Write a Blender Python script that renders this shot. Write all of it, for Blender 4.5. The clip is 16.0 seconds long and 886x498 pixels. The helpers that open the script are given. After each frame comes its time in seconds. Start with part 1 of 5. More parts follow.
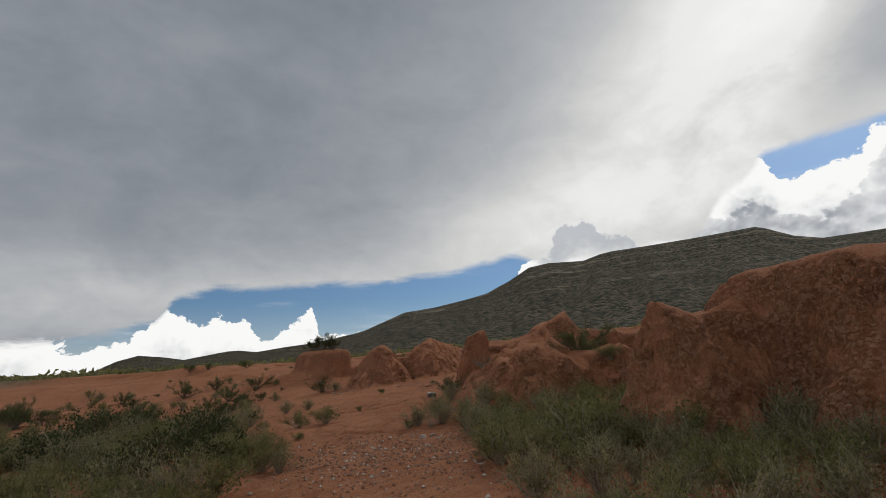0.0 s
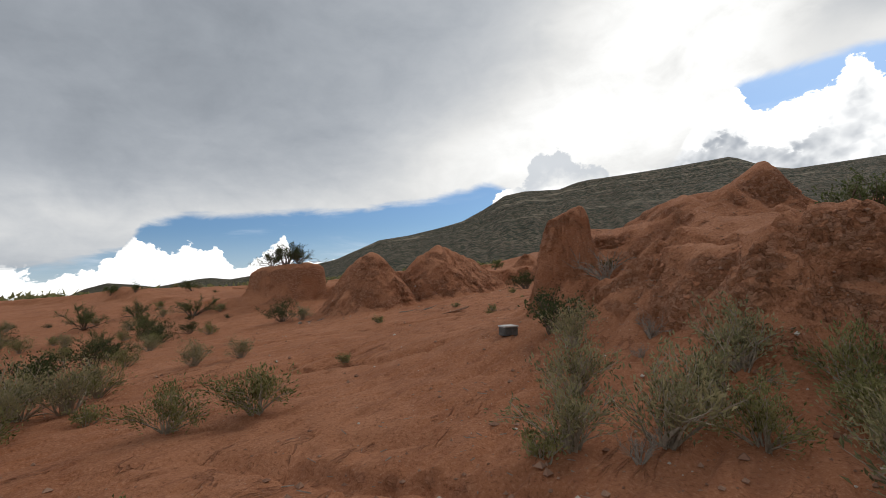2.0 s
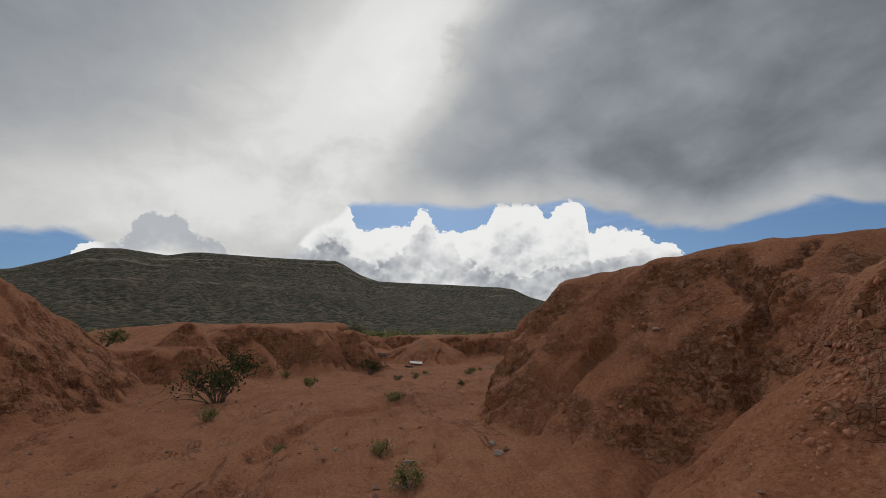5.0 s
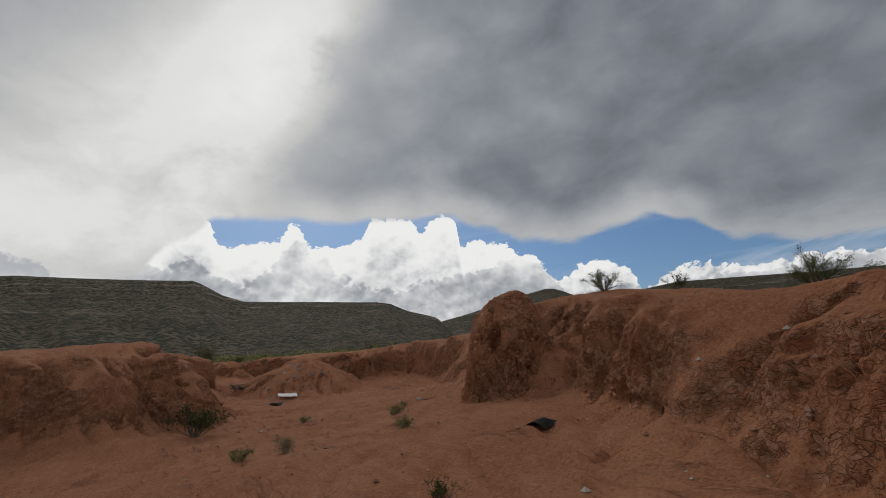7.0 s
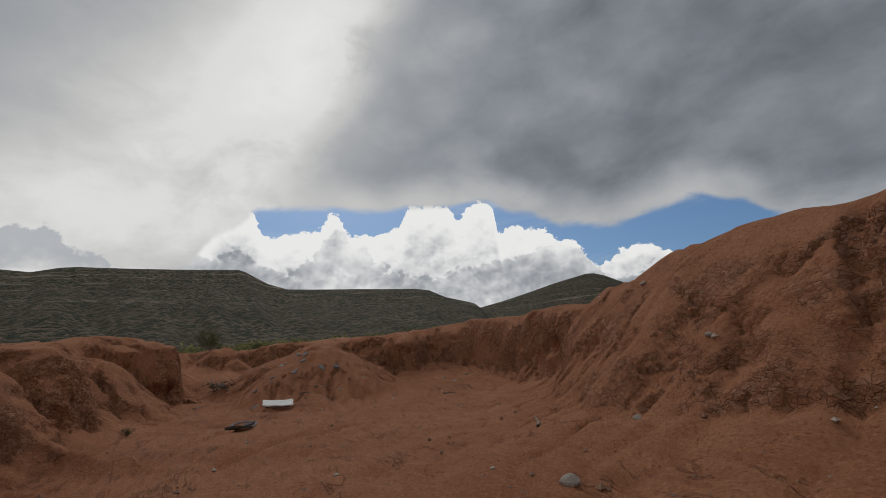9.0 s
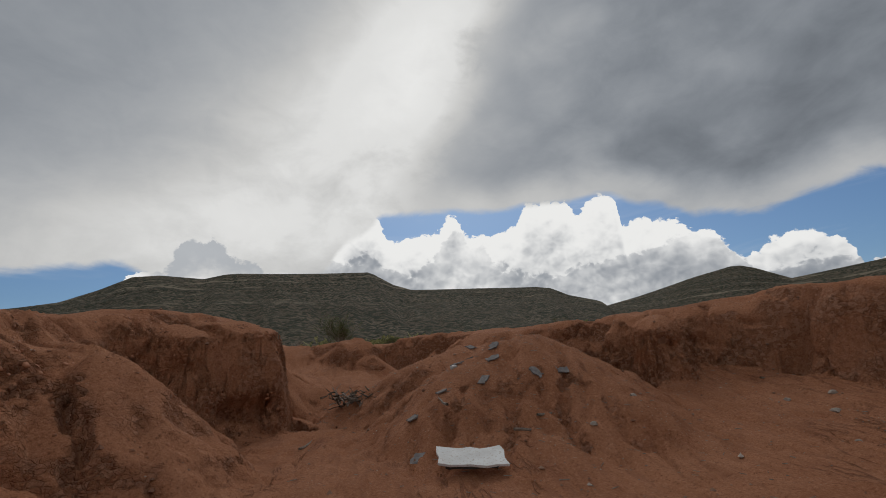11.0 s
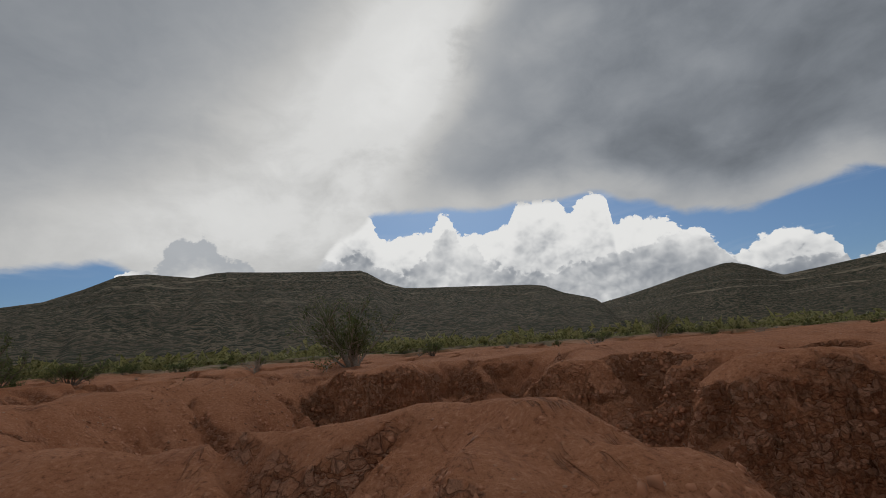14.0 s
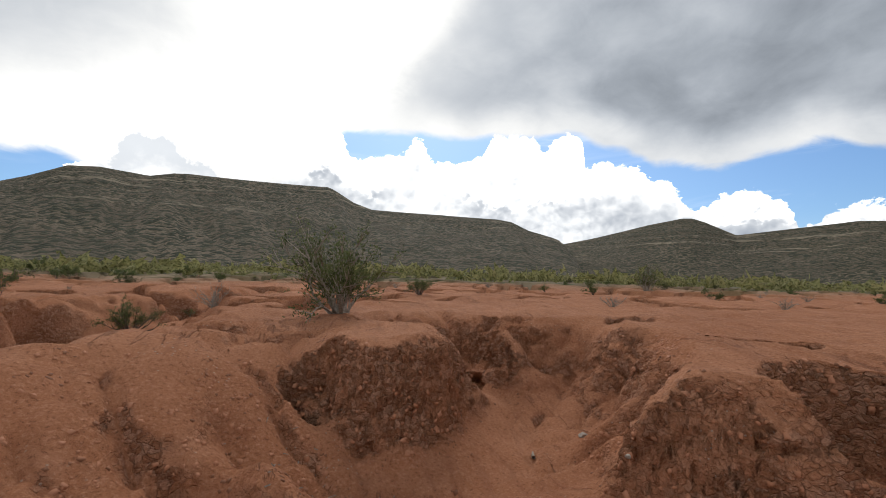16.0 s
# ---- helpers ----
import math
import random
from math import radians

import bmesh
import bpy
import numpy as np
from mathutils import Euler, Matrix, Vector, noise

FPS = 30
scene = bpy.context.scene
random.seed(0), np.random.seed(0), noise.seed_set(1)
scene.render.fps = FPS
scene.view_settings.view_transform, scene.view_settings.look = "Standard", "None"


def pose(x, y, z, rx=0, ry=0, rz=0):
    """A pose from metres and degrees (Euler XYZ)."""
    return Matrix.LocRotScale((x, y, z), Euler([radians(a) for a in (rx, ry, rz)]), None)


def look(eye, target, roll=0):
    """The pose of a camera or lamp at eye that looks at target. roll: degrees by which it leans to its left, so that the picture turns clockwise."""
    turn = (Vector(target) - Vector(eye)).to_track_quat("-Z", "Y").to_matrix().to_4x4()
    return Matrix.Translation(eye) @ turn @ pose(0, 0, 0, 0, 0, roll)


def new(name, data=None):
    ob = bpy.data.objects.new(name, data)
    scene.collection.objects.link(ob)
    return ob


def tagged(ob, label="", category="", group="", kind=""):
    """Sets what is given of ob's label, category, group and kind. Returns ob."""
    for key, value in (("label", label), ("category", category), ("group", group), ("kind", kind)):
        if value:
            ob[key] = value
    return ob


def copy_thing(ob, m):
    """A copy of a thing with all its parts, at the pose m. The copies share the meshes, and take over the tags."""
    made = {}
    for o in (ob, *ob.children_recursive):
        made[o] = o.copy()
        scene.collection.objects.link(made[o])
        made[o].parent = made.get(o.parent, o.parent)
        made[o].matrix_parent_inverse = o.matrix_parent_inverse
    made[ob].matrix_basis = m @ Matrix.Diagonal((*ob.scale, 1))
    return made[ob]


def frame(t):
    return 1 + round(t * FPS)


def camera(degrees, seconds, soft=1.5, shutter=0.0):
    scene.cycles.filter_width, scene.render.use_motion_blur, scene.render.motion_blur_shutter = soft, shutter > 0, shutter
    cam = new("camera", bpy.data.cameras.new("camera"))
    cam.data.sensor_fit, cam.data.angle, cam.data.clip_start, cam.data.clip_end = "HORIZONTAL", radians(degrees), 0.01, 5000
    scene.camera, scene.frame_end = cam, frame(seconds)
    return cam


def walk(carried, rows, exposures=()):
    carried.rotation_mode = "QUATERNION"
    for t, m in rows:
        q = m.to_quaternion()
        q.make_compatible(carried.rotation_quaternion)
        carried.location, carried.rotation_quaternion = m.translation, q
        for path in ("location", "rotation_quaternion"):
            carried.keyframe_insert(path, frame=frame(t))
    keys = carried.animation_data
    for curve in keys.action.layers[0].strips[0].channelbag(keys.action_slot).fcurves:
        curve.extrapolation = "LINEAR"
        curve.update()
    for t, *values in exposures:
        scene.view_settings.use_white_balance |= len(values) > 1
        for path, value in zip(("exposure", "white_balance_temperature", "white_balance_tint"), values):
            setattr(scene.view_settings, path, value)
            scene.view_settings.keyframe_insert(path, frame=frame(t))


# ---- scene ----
cam = camera(86.92, 16.0, soft=0.8)


def heading(x, y, z, yaw, pitch, roll):
    """A pose from a heading, a pitch and a lean in degrees."""
    return Matrix.Translation((x, y, z)) @ pose(0, 0, 0, 0, 0, yaw) @ pose(0, 0, 0, 90 + pitch) @ pose(0, 0, 0, 0, 0, roll)


# seconds, place, heading, pitch, lean
PATH = [
    (0, -0.000, 0.000, -0.000, -1.43, 14.12, -3.66),
    (0.5, -0.561, 2.851, 0.112, -3.67, 11.83, -3.30),
    (1, -0.933, 5.405, 0.088, -6.40, 8.42, -3.27),
    (1.5, -1.351, 7.728, -0.066, -6.31, 6.90, -3.18),
    (2, -1.789, 10.053, -0.267, -4.00, 5.20, -3.72),
    (2.5, -2.074, 12.279, -0.392, -6.42, 8.35, -2.92),
    (3, -2.225, 14.194, -0.200, -13.15, 13.32, -1.74),
    (3.5, -2.302, 16.186, 0.142, -22.08, 13.75, -0.64),
    (4, -2.261, 18.006, 0.125, -30.97, 14.86, 0.33),
    (4.5, -1.913, 19.642, 0.203, -40.84, 13.95, 0.40),
    (5, -1.262, 21.000, 0.334, -49.83, 13.85, -0.01),
    (5.2, -0.935, 21.511, 0.373, -52.18, 14.39, -0.70),
    (7.3, 5.394, 26.981, 0.780, -66.44, 15.23, -5.61),
    (7.5, 6.103, 27.457, 0.832, -66.55, 15.53, -6.03),
    (8, 7.873, 28.614, 0.907, -65.01, 15.83, -6.93),
    (8.5, 9.574, 29.718, 1.022, -63.66, 15.22, -7.14),
    (9, 11.138, 30.808, 1.068, -60.73, 13.76, -4.83),
    (9.5, 12.501, 32.006, 1.133, -55.06, 14.36, -2.76),
    (10, 13.724, 33.513, 1.197, -49.71, 16.02, -2.29),
    (10.2, 14.205, 34.236, 1.235, -47.33, 16.34, -2.06),
    (12.3, 18.379, 42.423, 1.649, -48.87, 11.92, -6.63),
    (12.5, 18.885, 43.205, 1.730, -49.97, 11.86, -6.82),
    (13, 20.307, 45.124, 1.981, -51.82, 14.61, -6.06),
    (13.5, 21.745, 46.982, 2.336, -50.52, 16.76, -4.71),
    (14, 22.833, 48.767, 2.746, -46.93, 14.45, -3.92),
    (14.5, 23.467, 50.112, 3.130, -43.34, 9.90, -2.69),
    (15, 23.786, 50.857, 3.230, -40.96, 3.50, 0.30),
    (15.5, 23.979, 51.177, 3.263, -48.55, -4.67, 3.16),
    (16, 23.879, 51.075, 3.309, -50.75, 5.51, 1.46),
]
# seconds and stops: the camera's own exposure
EXPOSURES = [(0.0, -0.08), (0.5, -0.05), (1.0, 0.05), (2.0, 0.34), (2.5, 0.38), (3.0, 0.1), (3.5, -0.25), (5.0, -0.25), (8.5, -0.28), (10.0, -0.35), (12.5, -0.12), (13.5, -0.25), (14.0, -0.38),
             (14.5, -0.28), (15.0, -0.02), (15.5, 0.40), (16.0, 0.64)]
walk(cam, [(t, heading(*row)) for t, *row in PATH], EXPOSURES)

# ---------------------------------------------------------------- node helpers


class Tree:
    """Short names for the nodes of one tree."""

    def __init__(self, tree):
        self.t = tree

    def node(self, kind, **values):
        n = self.t.nodes.new(kind)
        for key, value in values.items():
            if key == "operation":
                n.operation = value
            elif key == "data_type":
                n.data_type = value
            elif key == "blend_type":
                n.blend_type = value
            elif key == "feature":
                n.feature = value
            elif key == "noise_dimensions":
                n.noise_dimensions = value
            elif key == "voronoi_dimensions":
                n.voronoi_dimensions = value
        return n

    def put(self, socket, value):
        if value is None:
            return
        if isinstance(value, bpy.types.NodeSocket):
            self.t.links.new(value, socket)
        elif isinstance(value, (tuple, list)) and len(value) == 3 and socket.type == "RGBA":
            socket.default_value = (*value, 1.0)
        else:
            socket.default_value = value

    def m(self, op, a, b=None, c=None, clamp=False):
        n = self.node("ShaderNodeMath", operation=op)
        n.use_clamp = clamp
        for s, v in zip(n.inputs, (a, b, c)):
            self.put(s, v)
        return n.outputs[0]

    def add(self, *some):
        out = some[0]
        for s in some[1:]:
            out = self.m("ADD", out, s)
        return out

    def mul(self, *some):
        out = some[0]
        for s in some[1:]:
            out = self.m("MULTIPLY", out, s)
        return out

    def sub(self, a, b):
        return self.m("SUBTRACT", a, b)

    def step(self, x, lo, hi):
        """Smoothly from 0 at lo to 1 at hi."""
        n = self.node("ShaderNodeMapRange")
        n.interpolation_type = "SMOOTHSTEP"
        for s, v in zip(n.inputs, (x, lo, hi, 0.0, 1.0)):
            self.put(s, v)
        return n.outputs[0]

    def vec(self, op, a, b=None, scale=None):
        n = self.node("ShaderNodeVectorMath", operation=op)
        self.put(n.inputs[0], a)
        if b is not None:
            self.put(n.inputs[1], b)
        if scale is not None:
            self.put(n.inputs["Scale"], scale)
        return n.outputs["Value"] if op in ("LENGTH", "DOT_PRODUCT", "DISTANCE") else n.outputs[0]

    def xyz(self, x, y, z):
        n = self.node("ShaderNodeCombineXYZ")
        for s, v in zip(n.inputs, (x, y, z)):
            self.put(s, v)
        return n.outputs[0]

    def split(self, v):
        n = self.node("ShaderNodeSeparateXYZ")
        self.put(n.inputs[0], v)
        return n.outputs

    def noise(self, v, scale, detail=4.0, rough=0.55, warp=0.0):
        n = self.node("ShaderNodeTexNoise", noise_dimensions="3D")
        for key, value in (("Vector", v), ("Scale", scale), ("Detail", detail), ("Roughness", rough), ("Distortion", warp)):
            self.put(n.inputs[key], value)
        return n.outputs["Fac"]

    def cells(self, v, scale, feature="F1", smooth=None, out="Distance"):
        n = self.node("ShaderNodeTexVoronoi", feature=feature, voronoi_dimensions="3D")
        self.put(n.inputs["Vector"], v)
        self.put(n.inputs["Scale"], scale)
        if smooth is not None:
            self.put(n.inputs["Smoothness"], smooth)
        return n.outputs[out]

    def mix(self, f, a, b, blend="MIX"):
        n = self.node("ShaderNodeMix", data_type="RGBA", blend_type=blend)
        self.put(n.inputs[0], f)
        self.put(n.inputs[6], a)
        self.put(n.inputs[7], b)
        return n.outputs[2]

    def curve(self, x, lo, hi, points, top=1.0):
        """A curve through (x, y) points, y from 0 to top."""
        ramp = self.node("ShaderNodeValToRGB")
        bar = ramp.color_ramp
        bar.interpolation = "EASE"
        while len(bar.elements) > 1:
            bar.elements.remove(bar.elements[-1])
        for i, (px, py) in enumerate(points):
            at = (px - lo) / (hi - lo)
            e = bar.elements[0] if i == 0 else bar.elements.new(at)
            e.position = at
            e.color = (py / top, py / top, py / top, 1)
        self.put(ramp.inputs[0], self.m("DIVIDE", self.sub(x, lo), hi - lo, clamp=True))
        return self.mul(ramp.outputs[0], top)

    def bell(self, az, el, az0, el0, wa, we):
        u = self.m("DIVIDE", self.sub(az, az0), wa)
        v = self.m("DIVIDE", self.sub(el, el0), we)
        r = self.add(self.mul(u, u), self.mul(v, v))
        return self.m("EXPONENT", self.mul(r, -0.5))


# ---------------------------------------------------------------- sky and sun
SUN_AZIMUTH, SUN_ELEVATION = 47.0, 42.0


def build_sky():
    """A broken grey deck, brightest where the sun stands behind it, a gap of blue over the hills and a row of cumulus."""
    world = bpy.data.worlds.new("sky")
    scene.world = world
    world.use_nodes = True
    t = Tree(world.node_tree)
    world.node_tree.nodes.clear()
    d = t.node("ShaderNodeTexCoord").outputs["Generated"]
    x, y, z = t.split(d)
    deg = 180 / math.pi
    az = t.mul(t.m("ARCTAN2", x, y), deg)
    el = t.mul(t.m("ARCSINE", t.m("MINIMUM", t.m("MAXIMUM", z, -1.0), 1.0)), deg)
    # clear sky
    sky = t.node("ShaderNodeTexSky")
    sky.sky_type = "NISHITA"
    sky.sun_disc = False
    sky.sun_elevation, sky.sun_rotation = radians(SUN_ELEVATION), radians(SUN_AZIMUTH)
    blue = t.mix(1.0, sky.outputs[0], (0.042, 0.057, 0.074), "MULTIPLY")
    # flat layers, drawn out towards the horizon
    zz = t.m("MAXIMUM", t.add(z, 0.12), 0.05)
    flat = t.xyz(t.m("DIVIDE", x, zz), t.m("DIVIDE", y, zz), 0.0)
    n_big = t.noise(flat, 0.55, 3, 0.5, 0.3)
    n_mid = t.noise(flat, 1.7, 5, 0.55, 0.5)
    n_fine = t.noise(d, 9.0, 5, 0.6, 0.3)
    streak = t.noise(flat, 3.2, 5, 0.6, 0.9)
    # thin veil in the blue
    veil = t.mul(t.step(t.noise(t.xyz(t.mul(az, 0.05), t.mul(el, 0.28), 3.0), 1.0, 5, 0.6, 0.6), 0.50, 0.80), 0.40)
    veil = t.add(veil, t.mul(t.step(el, 9.0, 1.0), 0.30))
    low = t.mix(t.m("MINIMUM", veil, 0.9), blue, (0.78, 0.82, 0.88))
    # the row of cumulus: its upper edge over the azimuth
    tops = [(-60, 6), (-46, 6.5), (-36, 4.0), (-33, 4.6), (-29.5, 7.4), (-27, 6.0), (-25.3, 6.8), (-22.2, 6.4), (-19.8, 3.8),
            (-16.5, 5.8), (-14.9, 7.1), (-13.6, 4.5), (-8, 4.2), (5, 5), (8, 8.5), (13, 12), (24, 13.5), (29, 15.6), (33, 16.6),
            (35, 19.6), (37.4, 19.4), (39.5, 16.2), (45.4, 16.5), (47.3, 18.6), (49, 16.4), (52, 15.3), (55.3, 16.4)]
    tops2 = [(52, 15.3), (55.2, 16.5), (57, 19.2), (61.5, 19.2), (62.8, 17.2), (65.8, 18.9), (67.3, 18.2), (67.9, 15.2), (69.2, 15.8),
             (73.2, 15.2), (76, 12.5), (79.3, 10.0), (83.8, 11.0), (87.4, 10.2), (88.4, 8.0), (91.7, 9.4), (97, 8.6), (110, 8), (130, 9)]
    a1 = t.curve(az, -60, 56, tops, 20)
    a2 = t.curve(az, 52, 130, tops2, 20)
    right = t.m("GREATER_THAN", az, 53.5)
    edge = t.add(t.mul(a1, t.sub(1.0, right)), t.mul(a2, right))
    puff_at = t.xyz(t.mul(az, 0.30), t.mul(el, 0.36), 0.0)
    wob = t.vec("SCALE", t.vec("SUBTRACT", t.node_color_noise(puff_at, 1.3), (0.5, 0.5, 0.5)), scale=0.45)
    puff_at = t.vec("ADD", puff_at, wob)

    def heap(p):
        a = t.cells(p, 0.62, "SMOOTH_F1", 0.12)
        b = t.cells(p, 1.7, "SMOOTH_F1", 0.10)
        c = t.cells(p, 4.4, "SMOOTH_F1", 0.10)
        return t.sub(1.0, t.add(t.mul(a, 0.55), t.mul(b, 0.34), t.mul(c, 0.20)))

    h0 = heap(puff_at)
    fluff = t.mul(t.sub(t.noise(puff_at, 4.0, 5, 0.65), 0.5), 0.6)
    h1 = heap(t.vec("ADD", puff_at, (-0.10, 0.30, 0.0)))
    depth = t.sub(t.add(edge, t.mul(t.sub(t.add(h0, fluff), 0.42), 3.0)), el)
    in_heap = t.step(depth, -0.10, 0.16)
    lit = t.add(0.72, t.mul(t.sub(h0, h1), 0.50), t.mul(t.step(depth, 6.0, 0.0), 0.30), t.mul(t.sub(n_fine, 0.5), 0.16), t.mul(t.step(az, 62.0, 78.0), t.step(el, 14.0, 8.0), -0.22))
    # grey undersides and the grey heaps that stand before the white ones
    front = [(8, 9), (14, 12.2), (17, 14.6), (19, 15.4), (21.5, 14.2), (23.5, 13.6), (26, 10), (29.5, 11), (31.5, 13.9), (34, 13.2),
             (37, 14.0), (39.5, 12.4), (42, 11.2), (44.5, 13.6), (46, 15.4), (47.6, 16.6), (50.5, 15), (52.5, 12.5), (55, 11.2), (62, 11.0),
             (69, 12.2), (74, 13.6), (78.5, 10.4), (80.5, 8), (86, 8.4), (100, 8), (120, 8)]
    fe = t.curve(az, 0, 120, front, 20)
    f_depth = t.sub(t.add(fe, t.mul(t.sub(t.add(h1, fluff), 0.42), 3.4)), el)
    f_in = t.mul(t.step(f_depth, -0.15, 0.5), t.step(f_depth, 6.5, 1.0), t.step(az, 6, 12))
    lit = t.sub(lit, t.mul(f_in, 0.17))
    lit = t.m("MINIMUM", t.m("MAXIMUM", lit, 0.22), 1.02)
    shade = t.mix(t.step(lit, 0.25, 0.95), (0.30, 0.335, 0.39), (1.0, 1.0, 0.985))
    body = t.mix(1.0, shade, t.mix(t.step(lit, 0.2, 0.9), (0.82, 0.82, 0.82), (1.0, 1.0, 1.0)), "MULTIPLY")
    low = t.mix(in_heap, low, body)
    # the deck
    under = [(-60, 3.0), (-36, 4.5), (-31, 6.0), (-28.5, 8.8), (-24, 9.7), (-17, 9.9), (-9, 10.3), (0.6, 10.8), (6.6, 11.8), (10, 12.4), (14, 11.0), (30, 11.5), (35, 16.0),
             (38.6, 18.7), (47, 19.0), (56, 18.4), (66, 19.0), (71, 17.0), (76, 14.9), (82, 14.0), (87, 14.9), (91.0, 15.4), (94.0, 14.2), (99, 11.0), (106, 9.0), (120, 8)]
    ue = t.curve(az, -60, 120, under, 25)
    over = t.sub(t.add(el, t.mul(t.sub(streak, 0.5), 1.6), t.mul(t.sub(n_fine, 0.5), 1.2)), ue)
    deck_in = t.step(over, -0.3, 0.8)
    billow = t.noise(t.vec("MULTIPLY", d, (1.0, 1.0, 1.6)), 4.2, 6, 0.6, 0.4)
    puffs = t.noise(t.vec("MULTIPLY", d, (1.0, 1.0, 1.6)), 12.0, 5, 0.6, 0.6)
    # the bright band runs slantwise down from where the sun stands
    on = t.add(t.mul(t.sub(az, 28.0), 0.842), t.mul(t.sub(el, 27.5), 0.54))
    off = t.add(t.mul(t.sub(az, 28.0), -0.54), t.mul(t.sub(el, 27.5), 0.842), t.mul(t.sub(billow, 0.5), 9.0))
    glow = t.add(t.mul(t.bell(on, off, 14, -1.0, 20, 6.5), 0.48), t.mul(t.bell(on, off, 8, -1.0, 26, 13), 0.30), t.mul(t.bell(az, el, 45, 39, 7, 8), 0.26), t.mul(t.bell(az, el, 24, 15.5, 17, 4.0), 0.36),
                 t.mul(t.bell(az, el, 43, 20, 8, 4), 0.30), t.mul(t.bell(az, el, -25, 9.0, 26, 3.4), 0.36))
    grey = t.add(0.295, t.mul(t.sub(n_big, 0.5), 0.24), t.mul(t.sub(n_mid, 0.5), 0.10), t.mul(t.sub(billow, 0.5), 0.16), t.mul(t.sub(streak, 0.5), 0.04), t.mul(t.sub(puffs, 0.5), 0.05))
    tone = t.add(grey, t.mul(glow, t.add(0.80, t.mul(t.sub(billow, 0.5), 0.5), t.mul(t.sub(puffs, 0.5), 0.25))))
    # the darker deck to the right of the gap
    lip = t.curve(el, 10, 50, [(10, 34), (18, 38.5), (20.5, 40), (24, 42.8), (26.8, 45), (32, 48.7), (36, 49.3), (38.6, 51.5), (42, 56), (50, 66)], 100)
    past = t.sub(t.add(az, t.mul(t.sub(billow, 0.5), 22.0), t.mul(t.sub(puffs, 0.5), 10.0)), lip)
    dark_in = t.add(t.mul(t.step(past, -3.0, 6.0), 0.62), t.mul(t.step(past, 0.0, 20.0), 0.38))
    tufts = t.cells(t.vec("ADD", t.vec("MULTIPLY", d, (1.0, 1.0, 1.7)), t.vec("SCALE", t.node_color_noise(d, 6.0), scale=0.16)), 7.0, "SMOOTH_F1", 0.5)
    rolls = t.add(0.265, t.mul(t.sub(n_mid, 0.5), 0.10), t.mul(t.sub(billow, 0.5), 0.22), t.mul(t.sub(tufts, 0.55), -0.16), t.mul(t.sub(puffs, 0.5), 0.10))
    rolls = t.add(rolls, t.mul(t.step(over, 5.5, 0.4), 0.26), t.mul(t.bell(az, el, 62, 37, 8, 5), 0.12), t.mul(t.bell(az, el, 54, 24, 8, 5), 0.12), t.mul(t.step(az, 78, 100), -0.04))
    tone = t.add(t.mul(tone, t.sub(1.0, dark_in)), t.mul(rolls, dark_in))
    tone = t.m("MINIMUM", t.m("MAXIMUM", tone, 0.13), t.add(0.86, t.mul(t.step(tone, 0.8, 1.4), 0.16)))
    deck = t.mix(t.step(tone, 0.15, 0.7), (0.89, 0.985, 1.12), (1.0, 1.0, 0.985))
    deck = t.mix(1.0, deck, t.xyz(tone, tone, tone), "MULTIPLY")
    out = t.mix(deck_in, low, deck)
    # small ragged grey clouds before the bright part of the deck
    rag = t.mul(t.step(t.add(f_depth, t.mul(t.sub(n_fine, 0.5), 9.0)), -0.1, 0.6), t.step(f_depth, 4.5, 1.2), t.step(az, 12, 15), t.step(az, 27, 24))
    out = t.mix(t.mul(rag, 0.8), out, (0.46, 0.49, 0.53))
    # the deck behind is thinner and lets more light through
    behind = t.add(1.0, t.mul(t.step(t.m("COSINE", t.mul(t.sub(az, 45.0), 1 / deg)), 0.0, -0.6), 0.55))
    out = t.mix(1.0, out, t.xyz(behind, behind, behind), "MULTIPLY")
    back = t.node("ShaderNodeBackground")
    t.put(back.inputs[0], out)
    back.inputs[1].default_value = 1.0
    end = t.node("ShaderNodeOutputWorld")
    t.t.links.new(back.outputs[0], end.inputs[0])


def color_noise(self, v, scale):
    n = self.node("ShaderNodeTexNoise", noise_dimensions="3D")
    self.put(n.inputs["Vector"], v)
    self.put(n.inputs["Scale"], scale)
    self.put(n.inputs["Detail"], 3.0)
    return n.outputs["Color"]


Tree.node_color_noise = color_noise
build_sky()

sun = new("sun", bpy.data.lights.new("sun", "SUN"))
sun.data.energy, sun.data.angle, sun.data.color = 0.75, radians(25), (1.0, 0.96, 0.9)
_a, _e = radians(SUN_AZIMUTH), radians(SUN_ELEVATION)
sun.matrix_world = look((0, 0, 60), (-math.sin(_a) * math.cos(_e), -math.cos(_a) * math.cos(_e), 60 - math.sin(_e)))

# ---------------------------------------------------------------- materials


def material(name, rough=0.9):
    mat = bpy.data.materials.new(name)
    mat.use_nodes = True
    t = Tree(mat.node_tree)
    bsdf = mat.node_tree.nodes["Principled BSDF"]
    bsdf.inputs["Roughness"].default_value = rough
    bsdf.inputs["Specular IOR Level"].default_value = 0.2
    return mat, t, bsdf


def bump(t, bsdf, height, strength, distance):
    n = t.node("ShaderNodeBump")
    n.inputs["Strength"].default_value = strength
    n.inputs["Distance"].default_value = distance
    t.put(n.inputs["Height"], height)
    t.t.links.new(n.outputs[0], bsdf.inputs["Normal"])


